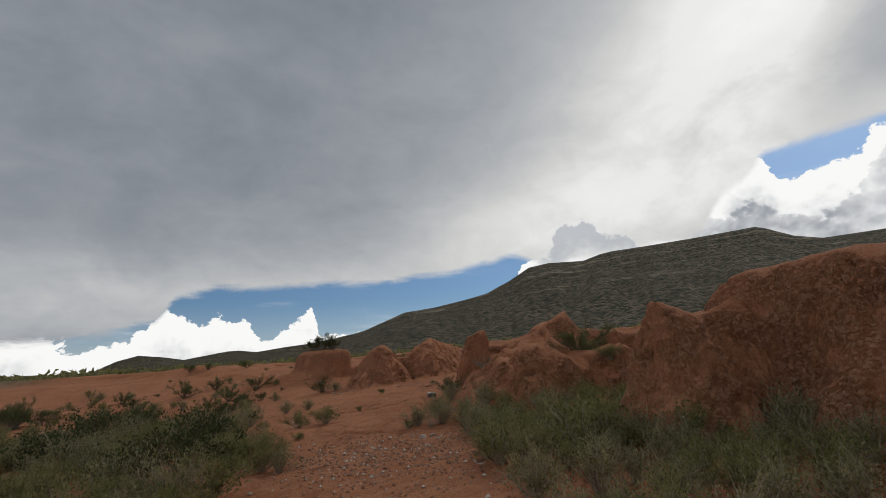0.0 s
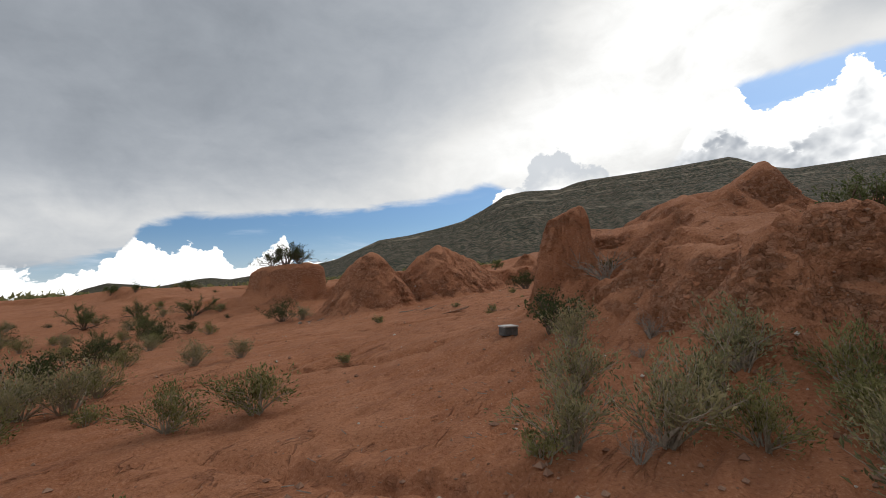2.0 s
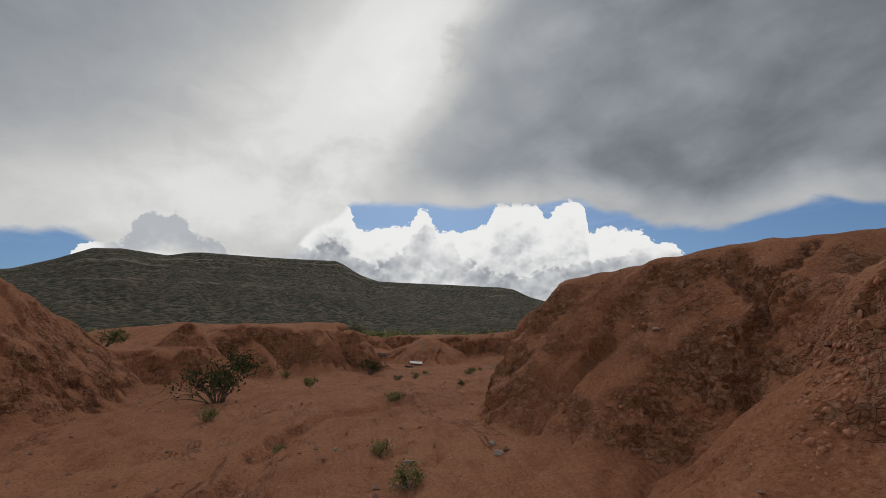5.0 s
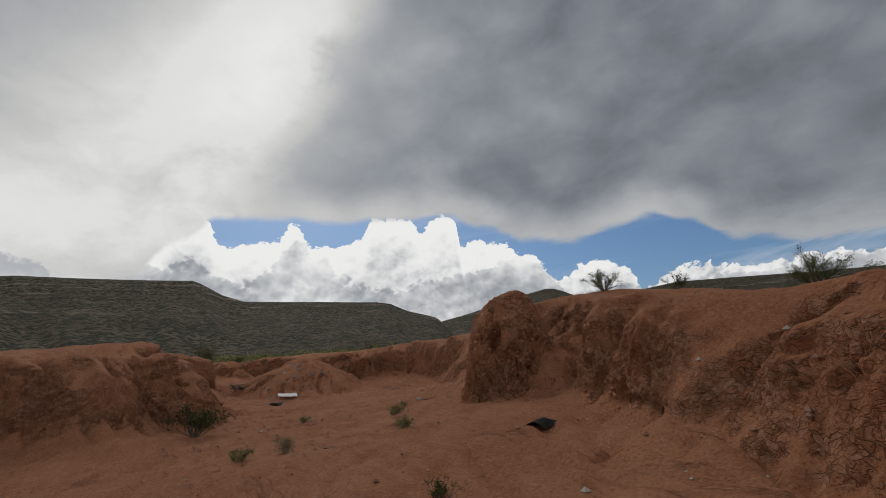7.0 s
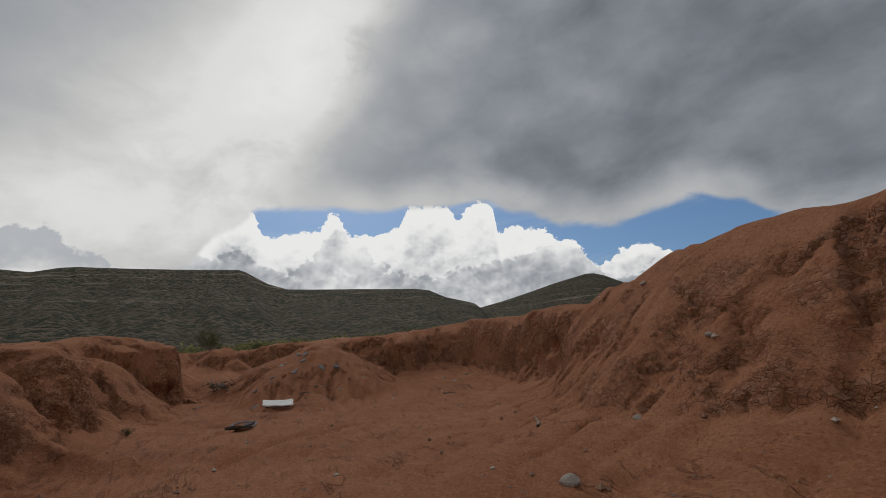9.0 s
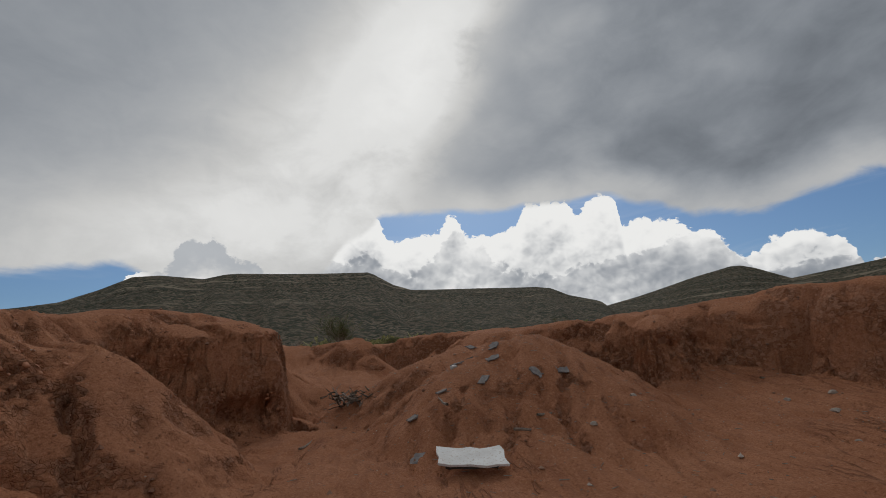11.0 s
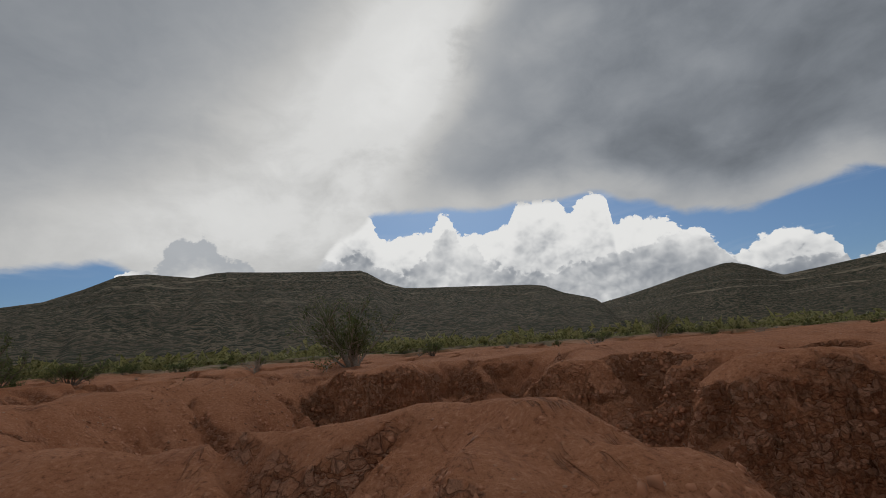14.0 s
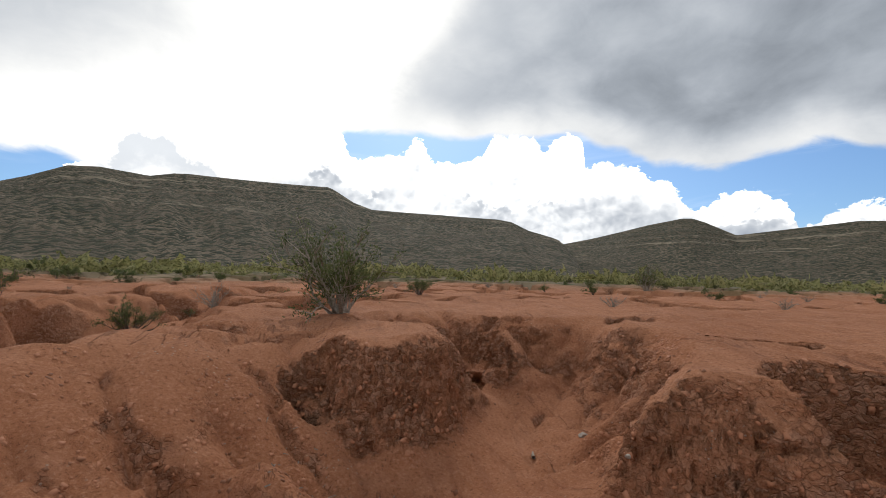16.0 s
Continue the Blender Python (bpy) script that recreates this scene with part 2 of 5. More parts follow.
def clay_material():
    """Red clay: smooth washed silt on the flats, crumbly cracked crust on the steep faces."""
    mat, t, bsdf = material("red_clay", 0.95)
    geo = t.node("ShaderNodeNewGeometry")
    p = geo.outputs["Position"]
    nz = t.split(geo.outputs["Normal"])[2]
    steep = t.step(t.add(nz, t.mul(t.sub(t.noise(p, 0.9, 3), 0.5), 0.4)), 0.76, 0.50)
    big = t.noise(p, 0.35, 4, 0.6)
    mid = t.noise(p, 2.2, 5, 0.6, 0.4)
    fine = t.noise(p, 30.0, 5, 0.75)
    col = t.mix(t.step(big, 0.35, 0.68), (0.375, 0.146, 0.067), (0.45, 0.190, 0.094))
    col = t.mix(t.mul(t.step(mid, 0.48, 0.75), 0.55), col, (0.50, 0.228, 0.124))
    col = t.mix(t.mul(t.step(mid, 0.50, 0.25), 0.5), col, (0.31, 0.115, 0.054))
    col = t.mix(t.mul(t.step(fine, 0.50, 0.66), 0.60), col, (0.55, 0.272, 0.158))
    # dark specks: the small shadows of pits and pebbles, put into the colour
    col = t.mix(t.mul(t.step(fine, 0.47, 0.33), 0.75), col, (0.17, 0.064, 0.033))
    # thin dark lines where running water has cut the silt, drawn out along the flow
    px, py, pz = t.split(p)
    across, down = t.sub(t.mul(px, 0.80), t.mul(py, 0.60)), t.add(t.mul(px, 0.60), t.mul(py, 0.80))
    flow = t.noise(t.xyz(t.mul(across, 1.5), t.mul(down, 0.36), t.mul(pz, 0.5)), 1.0, 5, 0.62, 0.5)
    vein = t.step(t.m("ABSOLUTE", t.sub(flow, 0.5)), 0.013, 0.003)
    vein = t.mul(vein, t.step(nz, 0.85, 0.95), t.step(t.noise(p, 0.6, 3), 0.46, 0.58))
    ripple = t.noise(t.xyz(t.mul(across, 9.0), t.mul(down, 1.3), pz), 1.0, 4, 0.6, 0.6)
    col = t.mix(t.mul(vein, 0.35), col, (0.14, 0.052, 0.028))
    col = t.mix(t.mul(t.step(ripple, 0.52, 0.36), t.step(nz, 0.88, 0.96), 0.35), col, (0.27, 0.105, 0.055))
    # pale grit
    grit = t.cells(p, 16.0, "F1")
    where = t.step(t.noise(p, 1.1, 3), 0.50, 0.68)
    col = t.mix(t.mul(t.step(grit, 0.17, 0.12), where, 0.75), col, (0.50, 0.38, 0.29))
    # beyond the badlands the ground is scrub: dull soil with tufts
    away = t.vec("LENGTH", t.vec("MULTIPLY", t.vec("SUBTRACT", p, (8.0, 34.0, 0.0)), (1.0, 1.0, 0.0)))
    away = t.add(away, t.mul(t.sub(t.noise(p, 0.06, 4, 0.6), 0.5), 40.0))
    tuft = t.cells(t.vec("ADD", p, t.vec("SCALE", t.node_color_noise(p, 0.5), scale=1.5)), 0.42, "F1")
    soil = t.mix(t.step(t.noise(p, 0.03, 4), 0.4, 0.65), (0.19, 0.14, 0.085), (0.26, 0.20, 0.125))
    soil = t.mix(t.mul(t.step(tuft, 0.62, 0.30), 0.85), soil, (0.068, 0.082, 0.034))
    col = t.mix(t.step(away, 44.0, 66.0), col, soil)
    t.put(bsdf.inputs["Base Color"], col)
    # crust: clods of three to eight centimetres in patches, with thin cracks between
    q = t.vec("ADD", p, t.vec("SCALE", t.node_color_noise(p, 9.0), scale=0.11))
    rough = t.mul(steep, t.add(0.25, t.mul(t.step(t.noise(p, 1.3, 3, 0.6), 0.40, 0.56), 0.75)))
    q = t.vec("MULTIPLY", q, (1.0, 1.0, 1.5))
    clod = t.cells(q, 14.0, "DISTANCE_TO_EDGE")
    clod2 = t.cells(q, 31.0, "F1")
    crack = t.cells(t.vec("ADD", p, t.vec("SCALE", t.node_color_noise(p, 1.6), scale=0.35)), 3.4, "DISTANCE_TO_EDGE")
    lumps = t.add(t.mul(t.step(clod, 0.0, 0.09), 0.045), t.mul(t.sub(0.7, clod2), 0.030), t.mul(t.noise(p, 16.0, 6, 0.75), 0.050),
                  t.mul(t.step(crack, 0.0, 0.014), t.mul(t.step(t.noise(p, 0.7, 2), 0.56, 0.62), 0.020)))
    silt = t.add(t.mul(fine, 0.010), t.mul(mid, 0.02), t.mul(t.noise(p, 12.0, 5, 0.8), 0.045), t.mul(t.step(grit, 0.2, 0.05), t.mul(where, 0.012)), t.mul(vein, -0.03), t.mul(ripple, 0.03, t.step(nz, 0.88, 0.96)))
    height = t.add(t.mul(lumps, rough), silt)
    tint = t.cells(q, 14.0, "F1", None, "Color")
    tone = t.split(tint)[0]
    col = t.mix(t.mul(rough, t.step(tone, 0.30, 0.9), 0.80), col, (0.58, 0.295, 0.178))
    col = t.mix(t.mul(rough, t.step(tone, 0.25, 0.0), 0.45), col, (0.31, 0.120, 0.060))
    # shade inside the open cracks, painted into the colour
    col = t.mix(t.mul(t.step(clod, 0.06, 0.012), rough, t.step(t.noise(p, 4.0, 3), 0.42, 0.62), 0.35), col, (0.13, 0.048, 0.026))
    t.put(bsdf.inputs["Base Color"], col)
    bump(t, bsdf, height, 1.0, 1.0)
    return mat


def plain_material(name, a, b, scale=6.0, rough=0.85, relief=0.004, fleck=None):
    mat, t, bsdf = material(name, rough)
    p = t.node("ShaderNodeTexCoord").outputs["Object"]
    n = t.noise(p, scale, 5, 0.65, 0.3)
    col = t.mix(t.step(n, 0.3, 0.7), a, b)
    if fleck:
        col = t.mix(t.step(t.noise(p, scale * 7, 3, 0.7), 0.55, 0.7), col, fleck)
    t.put(bsdf.inputs["Base Color"], col)
    bump(t, bsdf, t.mul(n, relief), 1.0, 1.0)
    return mat


def leaf_material(name, a, b, dry, through_leaf=0.4):
    mat, t, bsdf = material(name, 0.7)
    geo = t.node("ShaderNodeNewGeometry")
    r = geo.outputs["Random Per Island"]
    ob = t.node("ShaderNodeObjectInfo").outputs["Random"]
    col = t.mix(r, a, b)
    col = t.mix(t.mul(t.step(t.m("FRACT", t.mul(r, 7.3)), 0.72, 0.95), 0.8), col, dry)
    col = t.mix(t.mul(ob, 0.35), col, dry)
    # noise makes some clumps darker and turns others to the dry colour
    sprig = t.noise(t.node("ShaderNodeTexCoord").outputs["Object"], 5.0, 2, 0.5)
    col = t.mix(t.mul(t.step(sprig, 0.49, 0.37), 0.75), col, tuple(v * 0.42 for v in a))
    col = t.mix(t.mul(t.step(sprig, 0.53, 0.64), 0.65), col, dry)
    t.put(bsdf.inputs["Base Color"], col)
    if through_leaf:
        # thin leaves let part of the light through
        glow = t.node("ShaderNodeBsdfTranslucent")
        t.put(glow.inputs["Color"], col)
        both = t.node("ShaderNodeMixShader")
        both.inputs[0].default_value = through_leaf
        t.t.links.new(bsdf.outputs[0], both.inputs[1])
        t.t.links.new(glow.outputs[0], both.inputs[2])
        t.t.links.new(both.outputs[0], mat.node_tree.nodes["Material Output"].inputs[0])
    return mat


def hill_material():
    """Rocky slopes dotted with scrub; pale ledges near the top."""
    mat, t, bsdf = material("scrub_hill", 0.95)
    p = t.node("ShaderNodeNewGeometry").outputs["Position"]
    n = t.noise(p, 0.012, 5, 0.6, 0.3)
    col = t.mix(t.step(n, 0.35, 0.65), (0.112, 0.083, 0.054), (0.166, 0.124, 0.082))
    col = t.mix(t.mul(t.step(t.noise(p, 0.05, 4, 0.7), 0.45, 0.7), 0.5), col, (0.085, 0.080, 0.048))
    warp = t.vec("ADD", p, t.vec("SCALE", t.node_color_noise(p, 0.12), scale=9.0))
    dots = t.cells(warp, 0.115, "F1")
    dots2 = t.cells(warp, 0.25, "F1")
    cover = t.step(t.noise(p, 0.011, 4, 0.6), 0.3, 0.62)
    col = t.mix(t.mul(t.step(dots, 0.56, 0.46), t.add(0.70, t.mul(cover, 0.3))), col, (0.030, 0.033, 0.017))
    col = t.mix(t.mul(t.step(dots2, 0.46, 0.38), 0.75), col, (0.034, 0.040, 0.018))
    x, y, z = t.split(p)
    band = t.noise(t.xyz(t.mul(x, 0.0022), t.mul(y, 0.0022), t.mul(t.add(z, t.mul(n, 26.0)), 0.11)), 1.0, 4, 0.55)
    ledge = t.mul(t.step(band, 0.59, 0.61), t.step(z, 95.0, 135.0), t.step(t.noise(p, 0.010, 3), 0.44, 0.52))
    col = t.mix(t.mul(ledge, 0.5), col, (0.36, 0.29, 0.20))
    t.put(bsdf.inputs["Base Color"], col)
    bump(t, bsdf, t.add(t.mul(t.step(dots, 0.5, 0.2), 1.6), t.mul(t.noise(p, 0.05, 6, 0.7), 6.0)), 0.9, 1.0)
    return mat


CLAY = clay_material()
HILL = hill_material()
BARK = plain_material("bark", (0.10, 0.075, 0.055), (0.20, 0.155, 0.12), 30, 0.95)
DEAD = plain_material("dead_wood", (0.20, 0.165, 0.13), (0.38, 0.32, 0.26), 25, 0.95)
STEM = plain_material("dry_stem", (0.24, 0.195, 0.14), (0.40, 0.34, 0.255), 20, 0.95)
LEAF_GREY = leaf_material("grey_green_leaves", (0.20, 0.195, 0.09), (0.33, 0.305, 0.155), (0.42, 0.345, 0.19))
LEAF_DARK = leaf_material("dark_green_leaves", (0.035, 0.052, 0.018), (0.070, 0.095, 0.032), (0.11, 0.11, 0.045))
LEAF_GREEN = leaf_material("green_leaves", (0.075, 0.105, 0.034), (0.14, 0.170, 0.060), (0.16, 0.16, 0.07))
LEAF_OLIVE = leaf_material("olive_leaves", (0.15, 0.155, 0.050), (0.27, 0.265, 0.095), (0.36, 0.315, 0.15))
CLOD = leaf_material("crust_clods", (0.37, 0.146, 0.070), (0.43, 0.180, 0.092), (0.48, 0.215, 0.118), 0.0)
STONE = plain_material("pale_stone", (0.30, 0.25, 0.20), (0.50, 0.43, 0.36), 14, 0.9)

# ---------------------------------------------------------------- the shape of the ground


def lattice(ix, iy, seed):
    """A fixed random number from 0 to 1 for each lattice point."""
    h = (ix.astype(np.int64) * 374761393 + iy.astype(np.int64) * 668265263 + seed * 974711) & 0x7FFFFFFF
    h = ((h ^ (h >> 13)) * 1274126177) & 0x7FFFFFFF
    return ((h ^ (h >> 16)) & 0xFFFF) / 65535.0


def soft_noise(x, y, scale, octaves=4, seed=0, gain=0.5):
    """Smooth noise from -1 to 1, with features about scale metres wide."""
    out, amp, total = np.zeros_like(x), 1.0, 0.0
    for o in range(octaves):
        u, v = x / scale, y / scale
        ix, iy = np.floor(u), np.floor(v)
        fx, fy = u - ix, v - iy
        sx, sy = fx * fx * fx * (fx * (fx * 6 - 15) + 10), fy * fy * fy * (fy * (fy * 6 - 15) + 10)
        n = 0
        for dx, wx in ((0, 1 - sx), (1, sx)):
            for dy, wy in ((0, 1 - sy), (1, sy)):
                a = lattice(ix + dx, iy + dy, seed + o * 17) * 2 * np.pi
                n = n + wx * wy * (np.cos(a) * (fx - dx) + np.sin(a) * (fy - dy))
        out += amp * n * 1.5
        total += amp
        amp *= gain
        scale *= 0.5
    return out / total


def cell_noise(x, y, scale, seed=0):
    """Distance to the nearest and the next nearest of scattered points, in units of scale."""
    u, v = x / scale, y / scale
    ix, iy = np.floor(u), np.floor(v)
    d1, d2 = np.full(x.shape, 9.0), np.full(x.shape, 9.0)
    for dx in (-1, 0, 1):
        for dy in (-1, 0, 1):
            px = ix + dx + lattice(ix + dx, iy + dy, seed)
            py = iy + dy + lattice(ix + dx, iy + dy, seed + 5)
            d = np.hypot(u - px, v - py)
            d2 = np.minimum(d2, np.maximum(d, d1))
            d1 = np.minimum(d1, d)
    return d1, d2


def smooth(t):
    t = np.clip(t, 0, 1)
    return t * t * (3 - 2 * t)


def inside_distance(x, y, corners):
    """Distance to the outline of a closed shape: negative inside, positive outside."""
    best, inside = np.full(x.shape, 1e9), np.zeros(x.shape, bool)
    for (ax, ay), (bx, by) in zip(corners, corners[1:] + corners[:1]):
        ux, uy = bx - ax, by - ay
        k = np.clip(((x - ax) * ux + (y - ay) * uy) / (ux * ux + uy * uy), 0, 1)
        best = np.minimum(best, np.hypot(x - ax - k * ux, y - ay - k * uy))
        if ay != by:
            inside ^= ((ay > y) != (by > y)) & (x < ux * (y - ay) / uy + ax)
    return np.where(inside, -best, best)


def along(x, y, line):
    """Distance to a line of (x, y, a, b) points, and the values a and b at its nearest place."""
    best, va, vb = np.full(x.shape, 1e9), np.zeros_like(x), np.zeros_like(x)
    for (ax, ay, a0, b0), (bx, by, a1, b1) in zip(line, line[1:]):
        ux, uy = bx - ax, by - ay
        k = np.clip(((x - ax) * ux + (y - ay) * uy) / (ux * ux + uy * uy), 0, 1)
        d = np.hypot(x - ax - k * ux, y - ay - k * uy)
        near = d < best
        best = np.where(near, d, best)
        va, vb = np.where(near, a0 + k * (a1 - a0), va), np.where(near, b0 + k * (b1 - b0), vb)
    return best, va, vb


def spot(x, y, cx, cy, r):
    return np.exp(-((x - cx) ** 2 + (y - cy) ** 2) / (2 * r * r))


# The foot of the banks round the open wash: the far side, the head and the near side.
FAR_SIDE = [(-400, -90), (-400, 60), (-60, 56), (-30, 48), (-16, 38.5), (-11.5, 35.2), (-7.4, 35.4), (-6.0, 35.4), (-5.0, 31.4), (-4.4, 28.6), (-3.5, 27.9), (-2.6, 28.9),
        (-2.1, 30.6), (-1.3, 29.9), (0.2, 30.4), (1.3, 32.2), (2.6, 34.2), (3.7, 32.6), (5.1, 33.0), (6.2, 36.8), (8.0, 36.6), (9.8, 35.3),
        (11.2, 36.2), (13.0, 37.9), (13.8, 40.4), (14.2, 39.6)]
HEAD = [(15.8, 40.3), (16.9, 42.4), (17.3, 44.2), (18.6, 45.3), (19.4, 45.6), (20.25, 46.0), (20.7, 47.2), (22.5, 45.2),
        (24.8, 43.5), (25.7, 42.2), (26.0, 40.9), (26.6, 39.5), (25.9, 38.1), (24.9, 36.7), (22.6, 35.0), (20.4, 33.8), (18.2, 33.4), (16.2, 32.3),
        (15.0, 30.6)]
NEAR_SIDE = [(14.3, 28.9), (13.2, 27.9), (12.0, 27.8), (10.8, 27.5), (9.6, 26.8), (8.2, 26.2), (6.4, 25.6), (4.6, 25.1), (3.3, 24.2), (2.9, 22.8),
        (2.75, 21.6), (2.8, 20.6), (2.6, 19.6), (2.1, 18.9), (0.9, 17.8), (0.8, 16.4), (1.2, 14.3), (3.4, 13.0), (5.5, 13.6), (6.3, 12.6), (5.4, 10.4),
        (5.9, 7.2), (7.4, 3.2), (12, 0), (30, -8), (120, -60), (120, -90)]
WASH = FAR_SIDE + HEAD + NEAR_SIDE
# The narrow gully that climbs from the wash to the plateau: place, floor height, half width.
GULLY = [(20.3, 42.2, 0.50, 1.2), (20.9, 44.4, 0.85, 0.95), (21.9, 46.2, 1.05, 0.95), (23.6, 47.5, 1.22, 1.0), (26.0, 48.5, 1.27, 0.9), (26.6, 50.0, 1.28, 0.8), (26.8, 51.4, 1.33, 0.8),
         (25.9, 53.1, 1.38, 1.25), (27.4, 53.4, 1.46, 0.75), (29.4, 53.9, 1.62, 0.75), (30.5, 54.3, 1.80, 0.25)]
BACK_GULLY = [(29.4, 54.0, 1.65, 0.4), (29.65, 55.2, 1.8, 0.25), (30.15, 56.2, 1.95, 0.25)]
SIDE_GULLY = [(26.5, 53.9, 1.42, 0.3), (26.35, 55.1, 1.9, 0.22), (26.9, 56.0, 2.5, 0.1)]
GULLY_LEFT = [(22.0, 46.6, 1.08, 0.9), (22.6, 48.6, 1.35, 0.9), (22.6, 50.4, 1.6, 1.0)]
FAR_GULLY = [(6, 60, 0.5, 3.5), (14, 59.6, 0.8, 3.2), (20.5, 59.4, 1.0, 2.6), (24.4, 59.8, 1.2, 2.0), (26.6, 62.5, 1.6, 1.2), (30, 66, 2.0, 0.8), (34, 68, 2.4, 0.6)]


# Holes where the crust has fallen in: place, radius, depth.
PITS = [(29.95, 52.0, 0.20, 0.7), (30.15, 51.45, 0.24, 0.8), (27.5, 45.4, 0.42, 0.9), (29.7, 40.2, 0.40, 0.8), (28.0, 38.6, 0.3, 0.8), (29.3, 44.3, 0.75, 0.8),
        (31.9, 53.6, 0.3, 0.5), (33.0, 51.2, 0.35, 0.5), (26.9, 55.3, 0.25, 0.5), (20.2, 45.4, 0.3, 0.5), (29.2, 49.5, 0.5, 0.9), (28.7, 50.9, 0.5, 0.8),
        (31.4, 55.6, 0.45, 0.7), (29.6, 55.5, 0.35, 0.7), (25.1, 36.5, 0.22, 1.0), (26.9, 38.9, 0.25, 0.9), (26.9, 43.0, 0.25, 0.8), (23.6, 34.6, 0.2, 0.9)]


def floor_height(x, y):
    """The bed of the wash, which climbs towards the hills."""
    yy, xx = np.clip(y, -10, 60), np.clip(x, -14, 34)
    base = np.interp(yy, [-10, 5, 12, 18, 24, 30, 36, 42, 60], [-2.1, -1.8, -1.66, -1.28, -0.86, -0.45, -0.1, 0.30, 1.2])
    lean = np.interp(yy, [-10, 12, 20, 28, 36, 42], [0.0, 0.01, 0.06, 0.07, 0.02, 0.0])
    base = base + 0.62 * smooth((xx - 20.5) / 6.0) * smooth((yy - 35.5) / 5.0)
    base = base + 0.24 * spot(x, y, 0.2, 18.3, 1.3)
    return base + lean * (xx - np.interp(yy, [0, 20, 30, 42], [-1.5, -1.5, 2.0, 18.0]))


def plateau_height(x, y):
    xx, yy = np.clip(x, -30, 60), np.clip(y, -20, 90)
    top = 1.18 + 0.026 * xx + 0.018 * yy
    top = top + 0.40 * spot(x, y, 16.5, 27.2, 1.6) - 0.35 * spot(x, y, 15, 23.5, 2.5) + 0.35 * spot(x, y, 18.8, 46.6, 1.7) - 0.25 * spot(x, y, 20, 50, 5) - 0.3 * spot(x, y, 4, 37, 4) + 0.12 * spot(x, y, 8.3, 9.6, 2.2)
    # the low basin behind the near mound, and the worn-down ground behind the humps of the far side
    top = top - 2.0 * smooth((1.25 - ((x - 9.8) / 5.2) ** 2 - ((y - 18.0) / 4.8) ** 2) / 0.5) - 1.4 * spot(x, y, 4.2, 15.6, 1.4) - 1.3 * spot(x, y, 7.0, 12.4, 1.0)
    top = top - 0.85 * smooth((7.5 - x) / 3.5) * smooth((x + 22) / 6) * smooth((y - 29.0) / 2.0) * smooth((70 - y) / 12) - 0.45 * spot(x, y, 14.6, 41.8, 1.5)
    top = top - 0.65 * spot(x, y, 24.6, 45.5, 1.1) - 0.4 * spot(x, y, 10.3, 37.5, 1.0) - 0.3 * spot(x, y, 22.8, 33.4, 1.2) + 0.25 * spot(x, y, 18.2, 30.9, 1.0)
    top = top - 0.12 * spot(x, y, 6.0, 22.6, 2.0) - 0.5 * spot(x, y, -11, 38, 4) - 0.35 * spot(x, y, 28.6, 43.2, 1.8) - 0.75 * spot(x, y, 9.8, 24.3, 2.0)
    return top + 0.22 * soft_noise(x, y, 5.0, 3, 21)


def far_rise(x, y):
    """The wide fan that rises from the plateau to the hills."""
    r = np.hypot(x - 10, y - 30)
    side = np.clip((0.75 * (x - 10) + 0.66 * (y - 30)) / np.maximum(r, 1), 0, 1)
    return np.clip(r - 45, 0, 1e9) ** 1.02 * 0.028 * side


# The profile of a crusted bank, smoothed: the way in from its foot, the share of its height.
PROFILE_T = np.linspace(0, 1, 101)
PROFILE_R = np.interp(PROFILE_T, [0, 0.18, 0.30, 0.44, 0.56, 0.74, 1.0], [0, 0.07, 0.17, 0.55, 0.82, 0.95, 1.0])
PROFILE_R = np.convolve(np.pad(PROFILE_R, 5, "edge"), np.ones(11) / 11, "valid")
# Small steps cut by running water in the bed, and open cracks in the mound.
RUNNELS = [[(-3.65, 14.42, 0.05, 0), (-2.92, 14.05, 0.07, 0), (-2.24, 13.63, 0.08, 0), (-1.75, 13.47, 0.07, 0), (-1.0, 13.15, 0.05, 0)], [(-2.54, 14.53, 0.04, 0), (-2.12, 14.32, 0.05, 0), (-1.67, 14.26, 0.03, 0)],
           [(-6.12, 22.1, 0.05, 0), (-5.24, 22.8, 0.07, 0), (-3.75, 22.81, 0.06, 0), (-2.32, 22.7, 0.06, 0), (-0.72, 23.38, 0.04, 0)],
           [(0.83, 25.37, 0.07, 0), (1.95, 26.42, 0.07, 0), (3.37, 27.46, 0.06, 0), (4.81, 27.34, 0.04, 0), (6.11, 27.67, 0.03, 0)],
           [(-5.78, 17.68, 0.09, 0), (-5.03, 18.14, 0.10, 0), (-4.15, 18.2, 0.10, 0), (-3.7, 18.86, 0.06, 0), (-3.18, 19.15, 0.04, 0)],
           [(-3.78, 17.94, 0.07, 0), (-2.78, 18.12, 0.06, 0), (-1.84, 17.96, 0.05, 0), (-1.1, 18.3, 0.03, 0)],
           [(18.4, 37.27, 0.06, 0), (16.74, 37.52, 0.06, 0), (15.28, 36.79, 0.04, 0)], [(-0.13, 26.82, 0.04, 0), (0.35, 27.5, 0.04, 0), (0.93, 27.94, 0.05, 0), (1.1, 28.81, 0.03, 0)]]
